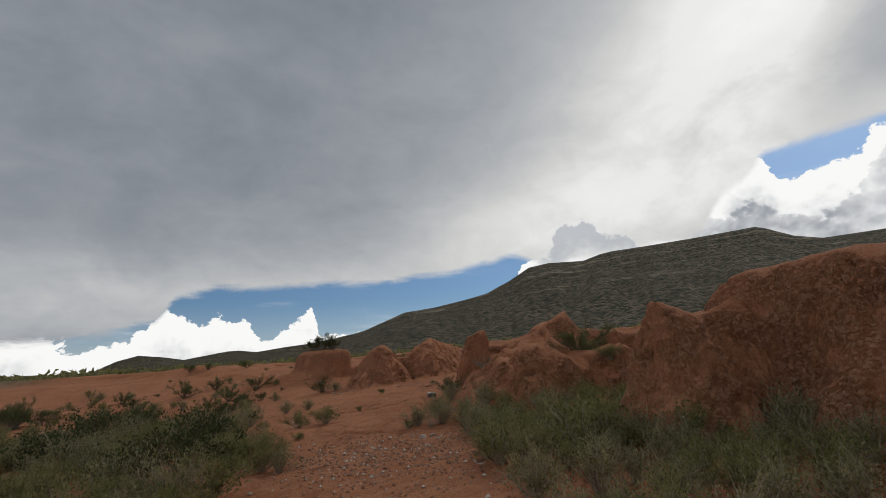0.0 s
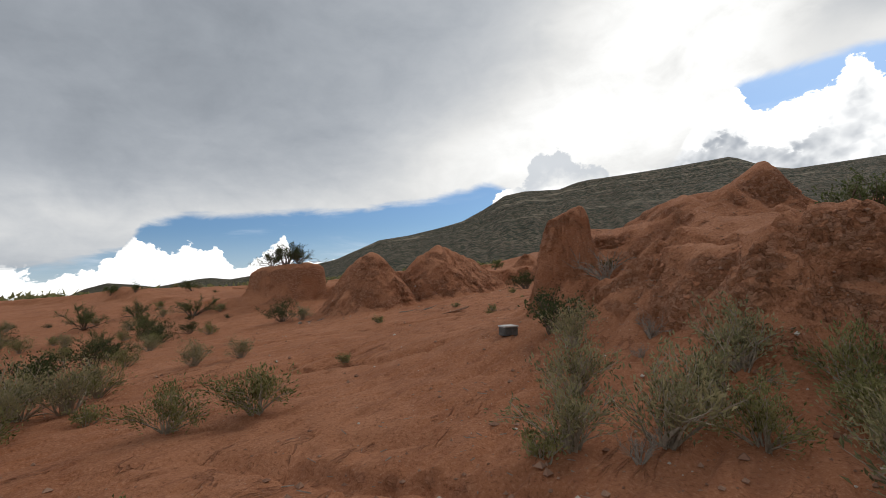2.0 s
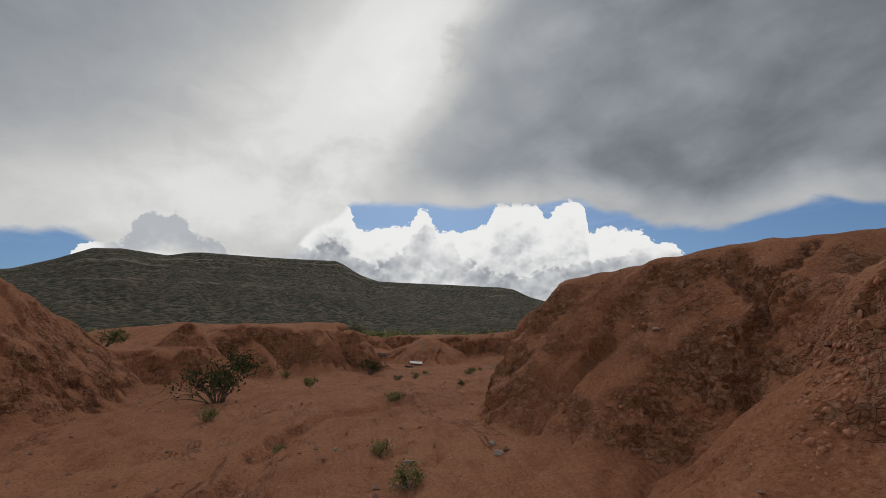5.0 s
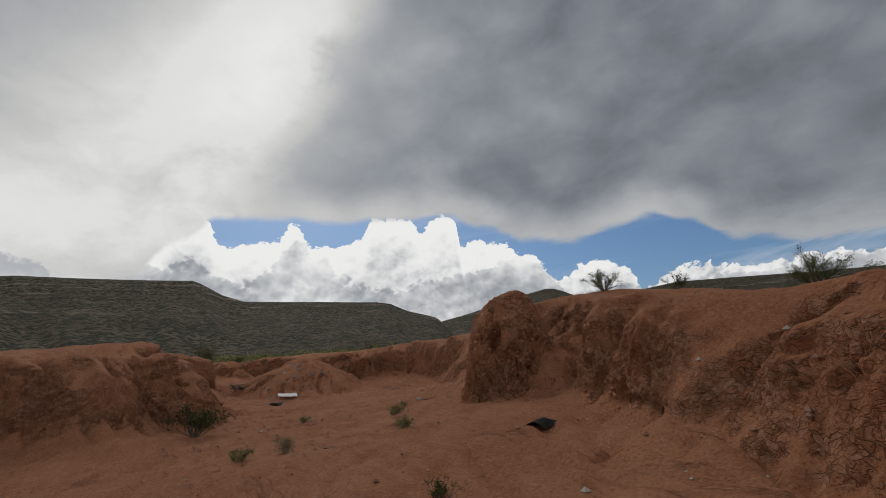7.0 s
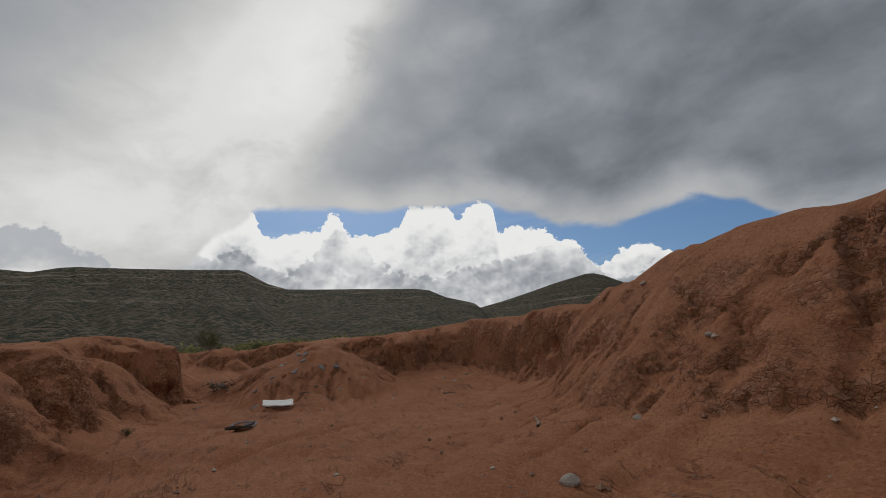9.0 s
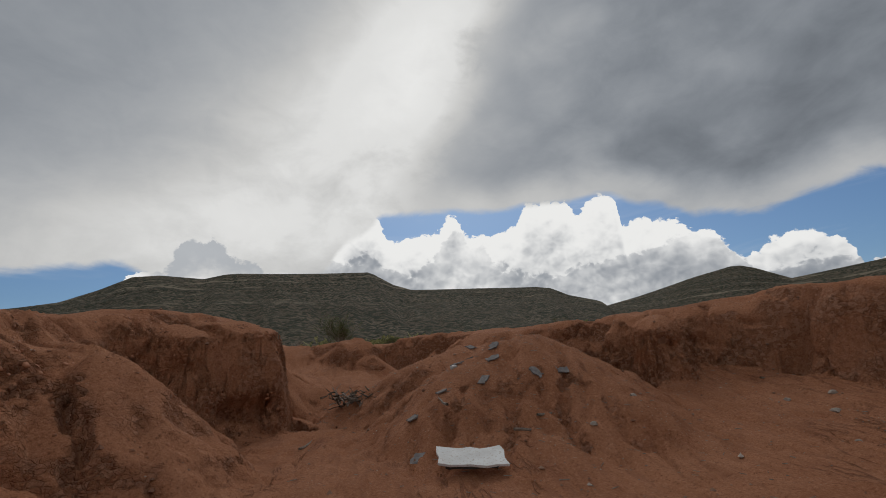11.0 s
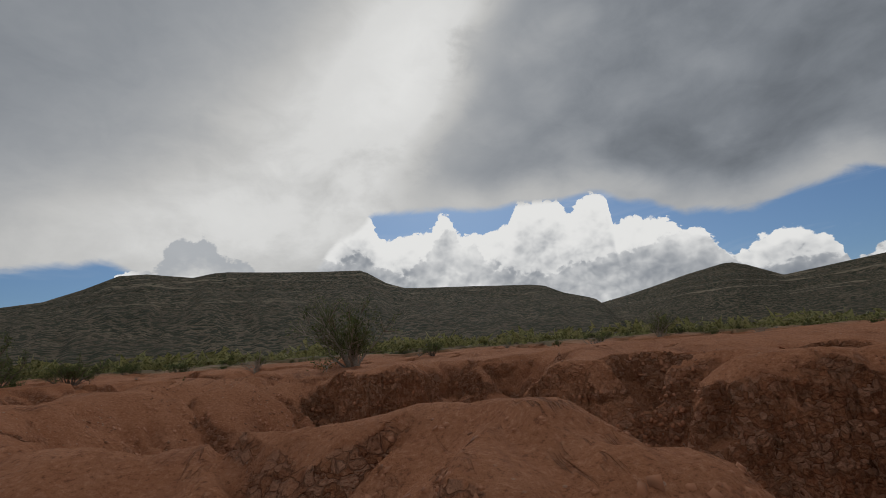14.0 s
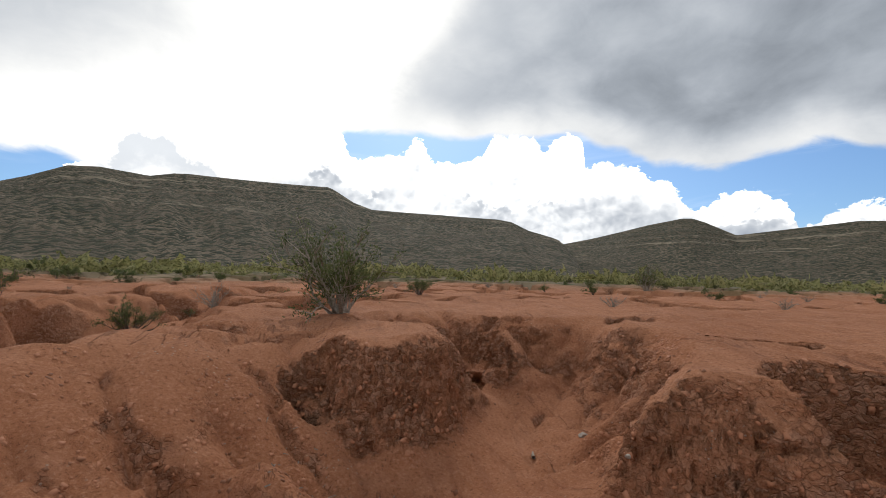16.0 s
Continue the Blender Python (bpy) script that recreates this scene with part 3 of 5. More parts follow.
CRACKS = [[(4.66, 21.78, 0.07, 0.07), (4.28, 21.67, 0.12, 0.08), (3.95, 21.47, 0.16, 0.08), (3.75, 21.51, 0.16, 0.08), (3.57, 21.68, 0.12, 0.08), (3.31, 21.75, 0.08, 0.07)],
          [(2.9, 21.2, 0.08, 0.08), (3.02, 21.65, 0.08, 0.07)], [(4.2, 23.1, 0.12, 0.08), (3.69, 23.42, 0.10, 0.07)], [(4.44, 21.11, 0.06, 0.07), (4.12, 21.32, 0.10, 0.07), (3.99, 21.48, 0.12, 0.08)]]


def ground_height(x, y, detail=True):
    calm = 1 - 0.85 * np.maximum(np.maximum(spot(x, y, 4.2, 22.6, 2.0), spot(x, y, 17.2, 32.2, 2.2)), spot(x, y, 25.0, 55.0, 1.5))
    wx = x + calm * 0.5 * soft_noise(x, y, 1.9, 3, 1) + 0.12 * soft_noise(x, y, 0.6, 2, 2)
    wy = y + calm * 0.5 * soft_noise(x, y, 1.9, 3, 3) + 0.12 * soft_noise(x, y, 0.6, 2, 4)
    s = inside_distance(wx, wy, WASH)
    bed = floor_height(x, y)
    for line, blend in ((GULLY, 1.0), (GULLY_LEFT, 0.8), (SIDE_GULLY, 0.7), (BACK_GULLY, 0.7), (FAR_GULLY, 1.0)):
        d, level, half = along(wx, wy, line)
        g = d - half
        w = smooth((2.2 - np.clip(g, 0, 9)) / 2.2) * smooth((s + 0.6) / 1.6)
        bed = bed * (1 - w) + np.maximum(level, 0) * w
        s = np.minimum(s, g)
    top = plateau_height(x, y)
    # slots cut into the plateau beyond
    net = np.abs(soft_noise(x, y, 5.0, 3, 40, 0.5))
    cut = smooth((0.10 - net) / 0.03) * smooth((y - 58) / 3 + np.clip(x - 33, 0, 9) * 0.35) * smooth((130 - y) / 30)
    top = top - cut * (1.5 + 0.4 * soft_noise(x, y, 6, 2, 41))
    width = (1.45 + 0.45 * soft_noise(x, y, 4.0, 2, 7) + 0.5 * spot(x, y, -2, 30, 2.6) + 2.0 * spot(x, y, 3.0, 17.0, 1.9) + 0.7 * spot(x, y, 4.0, 22.6, 1.5) + 1.3 * spot(x, y, 4.6, 24.6, 1.3)
             + 1.5 * spot(x, y, 17.2, 31.8, 1.8) - 0.4 * spot(x, y, 12, 37.2, 1.5) - 0.75 * spot(x, y, 19.5, 45.5, 1.6) - 0.5 * spot(x, y, 28, 52, 2) - 0.6 * spot(x, y, 10.6, 26.9, 1.1) - 0.6 * spot(x, y, 27.8, 49.8, 1.0) - 0.7 * spot(x, y, 30.5, 55.2, 1.6) - 0.5 * spot(x, y, 27.7, 54.6, 0.8))
    width = np.maximum(width, 0.45) + 1.5 * spot(x, y, 24.7, 54.4, 1.1)
    # flutes down the faces
    flute = calm * soft_noise(x + 0.5 * soft_noise(x, y, 1.5, 2, 9), y, 0.75, 2, 8)
    u = (s + 0.12 * flute * smooth(s / 0.5) * smooth((2.4 - s) / 1.2)) / width
    t = np.clip(u, 0, 1)
    # a fan at the foot, a steep crusted face, a rounded shoulder
    kind = smooth(0.5 + 1.6 * soft_noise(x, y, 3.1, 2, 12)) * (1 - spot(x, y, 17.0, 31.8, 2.0)) * (1 - 0.8 * spot(x, y, 4.3, 23.6, 1.6)) * (1 - spot(x, y, 24.8, 54.5, 1.3))
    cliff = np.interp(t, PROFILE_T, PROFILE_R)
    slack = 0.62 * (1 - (1 - t) ** 2.3) + 0.38 * smooth(t)
    rise = slack + (cliff - slack) * kind
    z = bed + (top - bed) * rise
    z = z + 0.22 * np.exp(-np.abs(s) / 0.7) * smooth(-s / 0.3 + 1)

    bx, by = 0.26 * soft_noise(x, y, 0.9, 3, 13), 0.26 * soft_noise(x, y, 0.9, 3, 14)
    cx, cy = 0.09 * soft_noise(x, y, 0.45, 3, 55), 0.09 * soft_noise(x, y, 0.45, 3, 56)

    def near(line, reach):
        """The part of the ground round a line."""
        return ((x > min(p[0] for p in line) - reach) & (x < max(p[0] for p in line) + reach)
                & (y > min(p[1] for p in line) - reach) & (y < max(p[1] for p in line) + reach))

    def rise_to(z, k, at, peak):
        h = np.clip(0.5 + 0.5 * (peak - z[at]) / k, 0, 1)
        z = z.copy()
        z[at] = z[at] + (peak - z[at]) * h + k * h * (1 - h)
        return z

    def ridge(z, line, slope, roundness=0.25):
        at = near(line, 6.0)
        d, level, reach = along(wx[at], wy[at], line)
        return rise_to(z, 0.18, at, level - slope * (np.sqrt(d * d + roundness * roundness) - roundness) * (1 + 0.10 * flute[at]))

    def block(z, line, bulge, reach, slope):
        at = near(line, 4.0)
        d, level, _ = along(x[at] + bx[at], y[at] + by[at], line)
        return rise_to(z, 0.10, at, level - bulge * np.minimum(d / reach, 1) ** 2.2 - slope * np.clip(d - reach, 0, 9))

    # the mound with the rubbish, the boulder in the gully and other single humps
    # spurs with fans below the far bank
    z = ridge(z, [(4.9, 36.3, 1.55, 0), (5.4, 34.5, 0.15, 0)], 1.3, 0.25)
    z = ridge(z, [(7.1, 37.8, 1.6, 0), (7.7, 36.0, 0.35, 0)], 1.3, 0.25)
    z = ridge(z, [(11.7, 38.0, 1.85, 0), (11.9, 37.0, 1.75, 0), (12.0, 36.5, 1.2, 0)], 1.7, 0.25)
    z = ridge(z, [(13.4, 39.2, 1.7, 0), (14.2, 37.9, 0.4, 0)], 1.2, 0.25)
    z = block(z, [(25.75, 40.95, 2.12, 0), (26.2, 41.2, 2.3, 0)], 0.3, 0.4, 5.0)
    z = block(z, [(22.85, 42.85, 2.0, 0), (23.05, 42.8, 2.05, 0)], 0.2, 0.22, 3.0)
    z = block(z, [(-10.2, 37.7, 1.8, 0), (-7.7, 36.8, 1.85, 0)], 0.35, 0.9, 7.0)
    z = block(z, [(14.6, 21.6, 2.6, 0), (15.4, 20.8, 2.7, 0)], 0.4, 0.9, 4.0)
    z = ridge(z, [(4.55, 9.3, 1.05, 0), (5.2, 9.6, 0.7, 0), (6.6, 9.6, 1.0, 0)], 2.6, 0.4)
    z = block(z, [(26.4, 41.9, 2.35, 0), (26.8, 41.6, 2.4, 0)], 0.3, 0.45, 4.0)
    z = block(z, [(11.2, 26.85, 1.5, 0), (11.4, 26.5, 1.6, 0)], 0.3, 0.45, 4.0)
    z = block(z, [(9.9, 26.1, 1.28, 0), (10.2, 25.8, 1.35, 0)], 0.3, 0.5, 4.0)
    z = block(z, [(26.3, 46.5, 1.95, 0), (26.5, 46.4, 2.0, 0)], 0.25, 0.35, 4.0)
    z = block(z, [(27.2, 46.0, 2.45, 0), (27.4, 45.8, 2.5, 0)], 0.3, 0.4, 4.0)
    z = ridge(z, [(22.9, 42.4, 1.95, 0), (25.1, 44.0, 1.95, 0), (27.4, 44.6, 2.3, 0)], 0.62, 0.5)
    z = ridge(z, [(23.6, 43.7, 1.9, 0), (22.7, 44.6, 1.72, 0), (22.2, 45.2, 1.45, 0)], 0.95, 0.35)
    z = block(z, [(24.3, 49.8, 2.5, 0), (24.55, 49.4, 2.42, 0)], 0.4, 0.5, 4.0)
    z = block(z, [(27.6, 49.85, 2.68, 0), (28.0, 49.3, 2.74, 0), (28.2, 48.7, 2.74, 0)], 0.25, 0.4, 5.0)
    z = ridge(z, [(24.5, 49.1, 2.0, 0), (25.2, 48.6, 1.5, 0)], 1.4, 0.3)
    z = block(z, [(18.3, 45.9, 2.4, 0), (19.4, 46.15, 2.48, 0)], 0.36, 0.75, 7.0)
    z = block(z, [(14.75, 41.6, 1.95, 0), (14.3, 42.2, 1.9, 0)], 0.35, 0.55, 5.0)
    z = ridge(z, [(16.6, 43.4, 1.85, 0), (16.3, 44.6, 1.9, 0)], 1.1, 0.5)
    z = block(z, [(21.6, 51.2, 2.3, 0), (21.3, 51.8, 2.4, 0)], 0.3, 0.6, 3.0)
    z = ridge(z, [(27.0, 46.9, 1.85, 0), (27.2, 47.2, 1.85, 0)], 1.6, 0.3)
    z = ridge(z, [(25.75, 54.2, 2.02, 0), (25.85, 54.5, 2.02, 0)], 1.8, 0.15)
    z = ridge(z, [(30.7, 54.5, 1.98, 0), (30.8, 54.6, 1.98, 0)], 1.2, 0.12)
    z = block(z, [(13.28, 29.25, 2.15, 0), (13.6, 28.95, 2.26, 0)], 0.7, 0.6, 5.0)
    z = ridge(z, [(13.3, 28.6, 0.9, 0), (14.6, 27.6, 1.5, 0)], 1.2, 0.5)
    z = block(z, [(1.25, 20.0, 1.16, 0), (1.7, 20.0, 1.32, 0), (1.95, 20.12, 1.46, 0)], 0.4, 0.28, 6.0)
    z = ridge(z, [(5.2, 19.6, 1.65, 0), (5.05, 18.9, 1.75, 0), (4.95, 18.35, 1.88, 0), (4.3, 18.0, 1.42, 0), (3.4, 17.8, 0.9, 0)], 1.7, 0.3)
    z = ridge(z, [(2.2, 20.3, 0.85, 0), (2.8, 19.9, 0.68, 0), (3.5, 19.6, 0.9, 0), (4.9, 19.6, 1.45, 0)], 1.8, 0.3)
    z = ridge(z, [(2.3, 20.5, 0.98, 0), (3.2, 20.85, 0.95, 0), (4.5, 21.5, 1.3, 0)], 2.8, 0.2)
    z = ridge(z, [(2.8, 20.35, 0.85, 0), (3.8, 20.4, 1.05, 0), (4.6, 20.8, 1.4, 0)], 0.9, 0.3)
    z = block(z, [(5.15, 23.8, 1.55, 0), (5.2, 22.8, 1.66, 0), (5.1, 21.6, 1.74, 0), (5.5, 20.4, 1.7, 0)], 0.2, 0.45, 1.6)
    z = ridge(z, [(-3.45, 29.7, 1.55, 0), (-3.9, 31.2, 1.5, 0)], 1.8, 0.9)
    z = ridge(z, [(-0.6, 31.9, 1.92, 0), (0.1, 33.2, 1.75, 0), (0.9, 34.6, 1.6, 0)], 1.5, 0.9)
    z = block(z, [(27.0, 55.55, 2.62, 0), (27.85, 55.1, 2.74, 0)], 0.15, 0.3, 3.2)
    z = ridge(z, [(24.5, 51.2, 2.28, 0), (23.4, 52.0, 2.45, 0), (22.9, 53.0, 2.5, 0), (20.5, 52.5, 2.5, 0)], 0.75, 0.5)
    z = ridge(z, [(23.6, 54.6, 2.15, 0), (24.9, 55.6, 2.5, 0), (26.0, 56.2, 2.82, 0), (27.2, 56.9, 2.72, 0)], 0.80, 0.35)
    for px, py, pr, deep in PITS:
        z = z - deep * smooth((1.25 - np.hypot(x - px, y - py) / pr) / 0.45)
    # shallow runnels and ripples on the bed
    flat = smooth(-s / 0.8)
    run = np.abs(soft_noise(x * 0.8 + y * 0.25, y * 0.35 - x * 0.2, 2.4, 3, 50))
    braid = np.abs(soft_noise(0.55 * x - 0.83 * y, (0.83 * x + 0.55 * y) * 0.2, 0.42, 3, 52))
    z = z - flat * 0.03 * smooth((0.07 - run) / 0.05) - flat * 0.045 * smooth((0.11 - braid) / 0.08) + flat * 0.012 * soft_noise(x, y * 0.5, 0.9, 3, 51)
    for line in RUNNELS:
        at = near(line, 1.0)
        d, deep, _ = along(x[at] + cx[at], y[at] + cy[at], line)
        z[at] = z[at] - 1.5 * deep * smooth((0.16 - d) / 0.06) - deep * 0.5 * smooth((0.5 - d) / 0.4)
    for line in CRACKS:
        at = near(line, 0.6)
        d, deep, half = along(x[at] + cx[at], y[at] + cy[at], line)
        z[at] = z[at] - 1.6 * deep * smooth((half * 1.1 - d) / 0.06)
    if detail:
        face = smooth(s / 0.35) * smooth((width * 1.15 - s) / 0.6) * calm
        patch = smooth(soft_noise(x, y, 1.6, 2, 61) * 2.2 + 0.5) * (0.25 + 0.75 * kind)
        a, b = cell_noise(wx + 0.1 * flute, wy + z * 0.7, 0.34, 60)
        z = z + patch * face * 0.05 * (smooth((b - a) / 0.35) - 0.6)
        a, b = cell_noise(wx, wy + z * 0.6, 0.17, 65)
        z = z + patch * face * 0.035 * (smooth((b - a) / 0.3) - 0.6)
        c, d = cell_noise(wx, wy, 1.25, 63)
        z = z + face * 0.13 * (smooth((d - c) / 0.2) - 0.9) + smooth(s / 0.8) * 0.11 * soft_noise(x, y, 1.3, 3, 64)
        z = z + 0.022 * soft_noise(x, y, 0.35, 3, 62) * smooth(s / 0.3 + 0.6)
    return z + far_rise(x, y)

# ---- mesh of the ground: one sheet, fine along the wash and coarser outwards to the horizon


def grid_lines(lo, hi, fine, reach):
    core = np.arange(lo, hi, fine)
    out, step, at = [], fine, 0.0
    while at < reach:
        step *= 1.06
        at += step
        out.append(at)
    out = np.array(out)
    return np.r_[(lo - out)[::-1], core, core[-1] + out]


def sheet(name, x, y, z, mat):
    """A mesh over a grid of nx by ny points."""
    ny, nx = x.shape
    co = np.stack([x, y, z], -1).reshape(-1, 3).astype(np.float32)
    k = np.arange(nx * ny).reshape(ny, nx)
    quads = np.stack([k[:-1, :-1], k[:-1, 1:], k[1:, 1:], k[1:, :-1]], -1).reshape(-1, 4).astype(np.int32)
    me = bpy.data.meshes.new(name)
    me.vertices.add(len(co))
    me.vertices.foreach_set("co", co.ravel())
    me.loops.add(quads.size)
    me.loops.foreach_set("vertex_index", quads.ravel())
    me.polygons.add(len(quads))
    me.polygons.foreach_set("loop_start", np.arange(0, quads.size, 4, dtype=np.int32))
    me.update(calc_edges=True)
    me.polygons.foreach_set("use_smooth", np.ones(len(quads), bool))
    me.materials.append(mat)
    return me


FINE = 0.088


def rills(x, y, z, rounds=2):
    """Runs rain over the ground and cuts rills where it gathers."""
    ny, nx = z.shape
    for turn in range(rounds):
        rough = z + 0.012 * soft_noise(x, y, 0.5, 2, 70 + turn)
        best, to = np.zeros_like(z), np.arange(z.size).reshape(z.shape)
        k = to.copy()
        for dy in (-1, 0, 1):
            for dx in (-1, 0, 1):
                if dx or dy:
                    ys, xs = slice(max(dy, 0), ny + min(dy, 0)), slice(max(dx, 0), nx + min(dx, 0))
                    yt, xt = slice(max(-dy, 0), ny + min(-dy, 0)), slice(max(-dx, 0), nx + min(-dx, 0))
                    drop = (rough[yt, xt] - rough[ys, xs]) / math.hypot(dx, dy)
                    more = drop > best[yt, xt]
                    best[yt, xt] = np.where(more, drop, best[yt, xt])
                    to[yt, xt] = np.where(more, k[ys, xs], to[yt, xt])
        flow = [1.0] * z.size
        into = to.ravel().tolist()
        for i in np.argsort(-rough, axis=None).tolist():
            j = into[i]
            if j != i:
                flow[j] += flow[i]
        flow = np.array(flow).reshape(z.shape)
        slope = np.clip(best / FINE, 0, 1.2)
        deep = np.clip((np.log2(flow) - 3.6) / 5.0, 0, 1) * (0.014 + 0.15 * smooth(slope / 0.7) * (1 - 0.6 * smooth((slope - 0.85) / 0.3)))
        soft = deep.copy()
        soft[1:-1, 1:-1] = 0.72 * deep[1:-1, 1:-1] + 0.07 * (deep[2:, 1:-1] + deep[:-2, 1:-1] + deep[1:-1, 2:] + deep[1:-1, :-2])
        z = z - soft
    return z


LINES_X, LINES_Y = grid_lines(-8.0, 41.0, FINE, 3600), grid_lines(7.0, 70.0, FINE, 3600)
gx, gy = np.meshgrid(LINES_X, LINES_Y)
gz = ground_height(gx, gy)
_i, _j = [np.flatnonzero((lines >= lo) & (lines <= hi)) for lines, lo, hi in ((LINES_X, -8.2, 35.2), (LINES_Y, 6.8, 60.2))]
_core = np.ix_(_j, _i)
_worn = rills(gx[_core], gy[_core], gz[_core])
_fade = np.minimum.reduce([gx[_core] + 8.2, 35.2 - gx[_core], gy[_core] - 6.8, 60.2 - gy[_core]])
gz[_core] += (_worn - gz[_core]) * smooth(_fade / 1.0)


def lattice3(ix, iy, iz, seed):
    h = (ix.astype(np.int64) * 374761393 + iy.astype(np.int64) * 668265263 + iz.astype(np.int64) * 2147483647 + seed * 974711) & 0x7FFFFFFF
    h = ((h ^ (h >> 13)) * 1274126177) & 0x7FFFFFFF
    return (((h ^ (h >> 16)) & 0xFFFF) / 65535.0).astype(np.float32)


def lump_noise(x, y, z, seed):
    """Smooth noise in space, from -1 to 1, with features about one unit wide."""
    ix, iy, iz = np.floor(x), np.floor(y), np.floor(z)
    f = [x - ix, y - iy, z - iz]
    w = [t * t * (3 - 2 * t) for t in f]
    out = 0
    for dx in (0, 1):
        for dy in (0, 1):
            for dz in (0, 1):
                k = (w[0] if dx else 1 - w[0]) * (w[1] if dy else 1 - w[1]) * (w[2] if dz else 1 - w[2])
                out = out + k * lattice3(ix + dx, iy + dy, iz + dz, seed)
    return out * 2 - 1


def clod_noise(x, y, z, seed):
    """Gap between the nearest and the next of scattered points in space, and a number of the nearest one's own."""
    ix, iy, iz = np.floor(x), np.floor(y), np.floor(z)
    d1, d2, own = np.full(x.shape, 9.0, np.float32), np.full(x.shape, 9.0, np.float32), np.zeros(x.shape, np.float32)
    for dx in (-1, 0, 1):
        for dy in (-1, 0, 1):
            for dz in (-1, 0, 1):
                jx, jy, jz = ix + dx, iy + dy, iz + dz
                a = lattice3(jx, jy, jz, seed)
                b = (a * 57.31) % 1.0
                c = (a * 911.7) % 1.0
                d = (x - jx - a) ** 2 + (y - jy - b) ** 2 + (z - jz - c) ** 2
                near = d < d1
                d2 = np.where(near, d1, np.minimum(d2, d))
                d1, own = np.where(near, d, d1), np.where(near, (a * 333.3) % 1.0, own)
    return np.sqrt(d2) - np.sqrt(d1), own


# Hollows under the crust: place, half width, half height, depth.
HOLLOWS = [(12.66, 29.2, 1.38, 0.16, 0.40, 0.30), (12.85, 28.95, 1.0, 0.14, 0.18, 0.25), (19.3, 45.0, 0.95, 0.55, 0.20, 0.35), (1.85, 16.74, -0.22, 0.16, 0.14, 0.30), (2.45, 19.75, 0.55, 0.30, 0.14, 0.28),
           (3.3, 17.1, 0.5, 0.18, 0.12, 0.22), (26.15, 54.45, 2.2, 0.35, 0.10, 0.25), (27.1, 54.6, 1.75, 0.22, 0.12, 0.25), (27.6, 46.2, 2.2, 0.25, 0.30, 0.35), (26.3, 41.1, 1.5, 0.3, 0.2, 0.25),
           (28.7, 50.6, 2.1, 0.3, 0.35, 0.35), (28.6, 51.6, 2.0, 0.25, 0.3, 0.3), (30.0, 55.4, 2.2, 0.2, 0.3, 0.3), (14.9, 40.9, 0.9, 0.4, 0.15, 0.25), (20.0, 45.6, 1.7, 0.14, 0.10, 0.15),
           (18.2, 45.2, 1.6, 0.25, 0.2, 0.15), (22.9, 34.3, 1.2, 0.3, 0.3, 0.2), (11.3, 27.0, 0.6, 0.2, 0.3, 0.2), (10.1, 26.4, 0.7, 0.12, 0.5, 0.2)]


def crusted_sheet(name, x, y, z, mat, parts=4):
    """The ground as one mesh; its steep faces near the path are cut finer and broken up into clods, cracks and hollows."""
    ny, nx = z.shape
    sx, sy = np.gradient(z, x[0], axis=1), np.gradient(z, y[:, 0], axis=0)
    slope = np.hypot(sx, sy)
    rows = np.array([row[1:3] for row in PATH])
    way = np.full(z.shape, 1e9)
    for a, b in zip(rows, rows[1:]):
        u = b - a
        k = np.clip(((x - a[0]) * u[0] + (y - a[1]) * u[1]) / max(u @ u, 1e-9), 0, 1)
        way = np.minimum(way, np.hypot(x - a[0] - k * u[0], y - a[1] - k * u[1]))
    wet = smooth((slope - 0.95) / 0.4) * smooth((11.0 - way) / 3.0)
    hit = np.maximum.reduce([wet[:-1, :-1], wet[:-1, 1:], wet[1:, 1:], wet[1:, :-1]]) > 0
    wide = (nx - 1) * parts + 1
    jj, ii = np.nonzero(~hit)
    quads = [np.stack([(jj + b) * parts * wide + (ii + a) * parts for a, b in ((0, 0), (1, 0), (1, 1), (0, 1))], -1)]
    jj, ii = np.nonzero(hit)
    for b in range(parts):
        for a in range(parts):
            quads.append(np.stack([(jj * parts + b + q) * wide + ii * parts + a + p for p, q in ((0, 0), (1, 0), (1, 1), (0, 1))], -1))
    quads = np.concatenate(quads)
    ids, index = np.unique(quads, return_inverse=True)
    index = index.reshape(-1, 4).astype(np.int32)
    fj, fi = ids // wide, ids % wide
    j, i = np.minimum(fj // parts, ny - 2), np.minimum(fi // parts, nx - 2)
    v, u = fj / parts - j, fi / parts - i

    def blend(g):
        return (g[j, i] * (1 - u) + g[j, i + 1] * u) * (1 - v) + (g[j + 1, i] * (1 - u) + g[j + 1, i + 1] * u) * v

    co = np.stack([blend(x), blend(y), blend(z)], -1)
    amount = blend(wet)
    at = np.flatnonzero(amount > 0)
    p, k = co[at], amount[at]
    nrm = np.stack([-blend(sx)[at], -blend(sy)[at], np.ones(len(at))], -1)
    nrm /= np.linalg.norm(nrm, axis=1)[:, None]
    px, py, pz = p.T.astype(np.float32)
    bend = 0.05 * lump_noise(px * 7, py * 7, pz * 7, 3)
    cliff = smooth((blend(slope)[at] - 1.0) / 0.9)
    patch = smooth(0.65 + 1.5 * lump_noise(px * 1.1, py * 1.1, pz * 1.3, 4)) * (0.1 + 0.9 * cliff)
    gap, own = clod_noise((px + bend) / 0.125, (py - bend) / 0.125, pz / 0.085, 5)
    push = patch * (0.035 * (smooth(gap / 0.22) - 0.8) + 0.055 * (own - 0.5) + 0.022 * lump_noise(px * 14, py * 14, pz * 14, 12))
    gap, own = clod_noise((px - bend) / 0.055, (py + bend) / 0.055, pz / 0.045, 6)
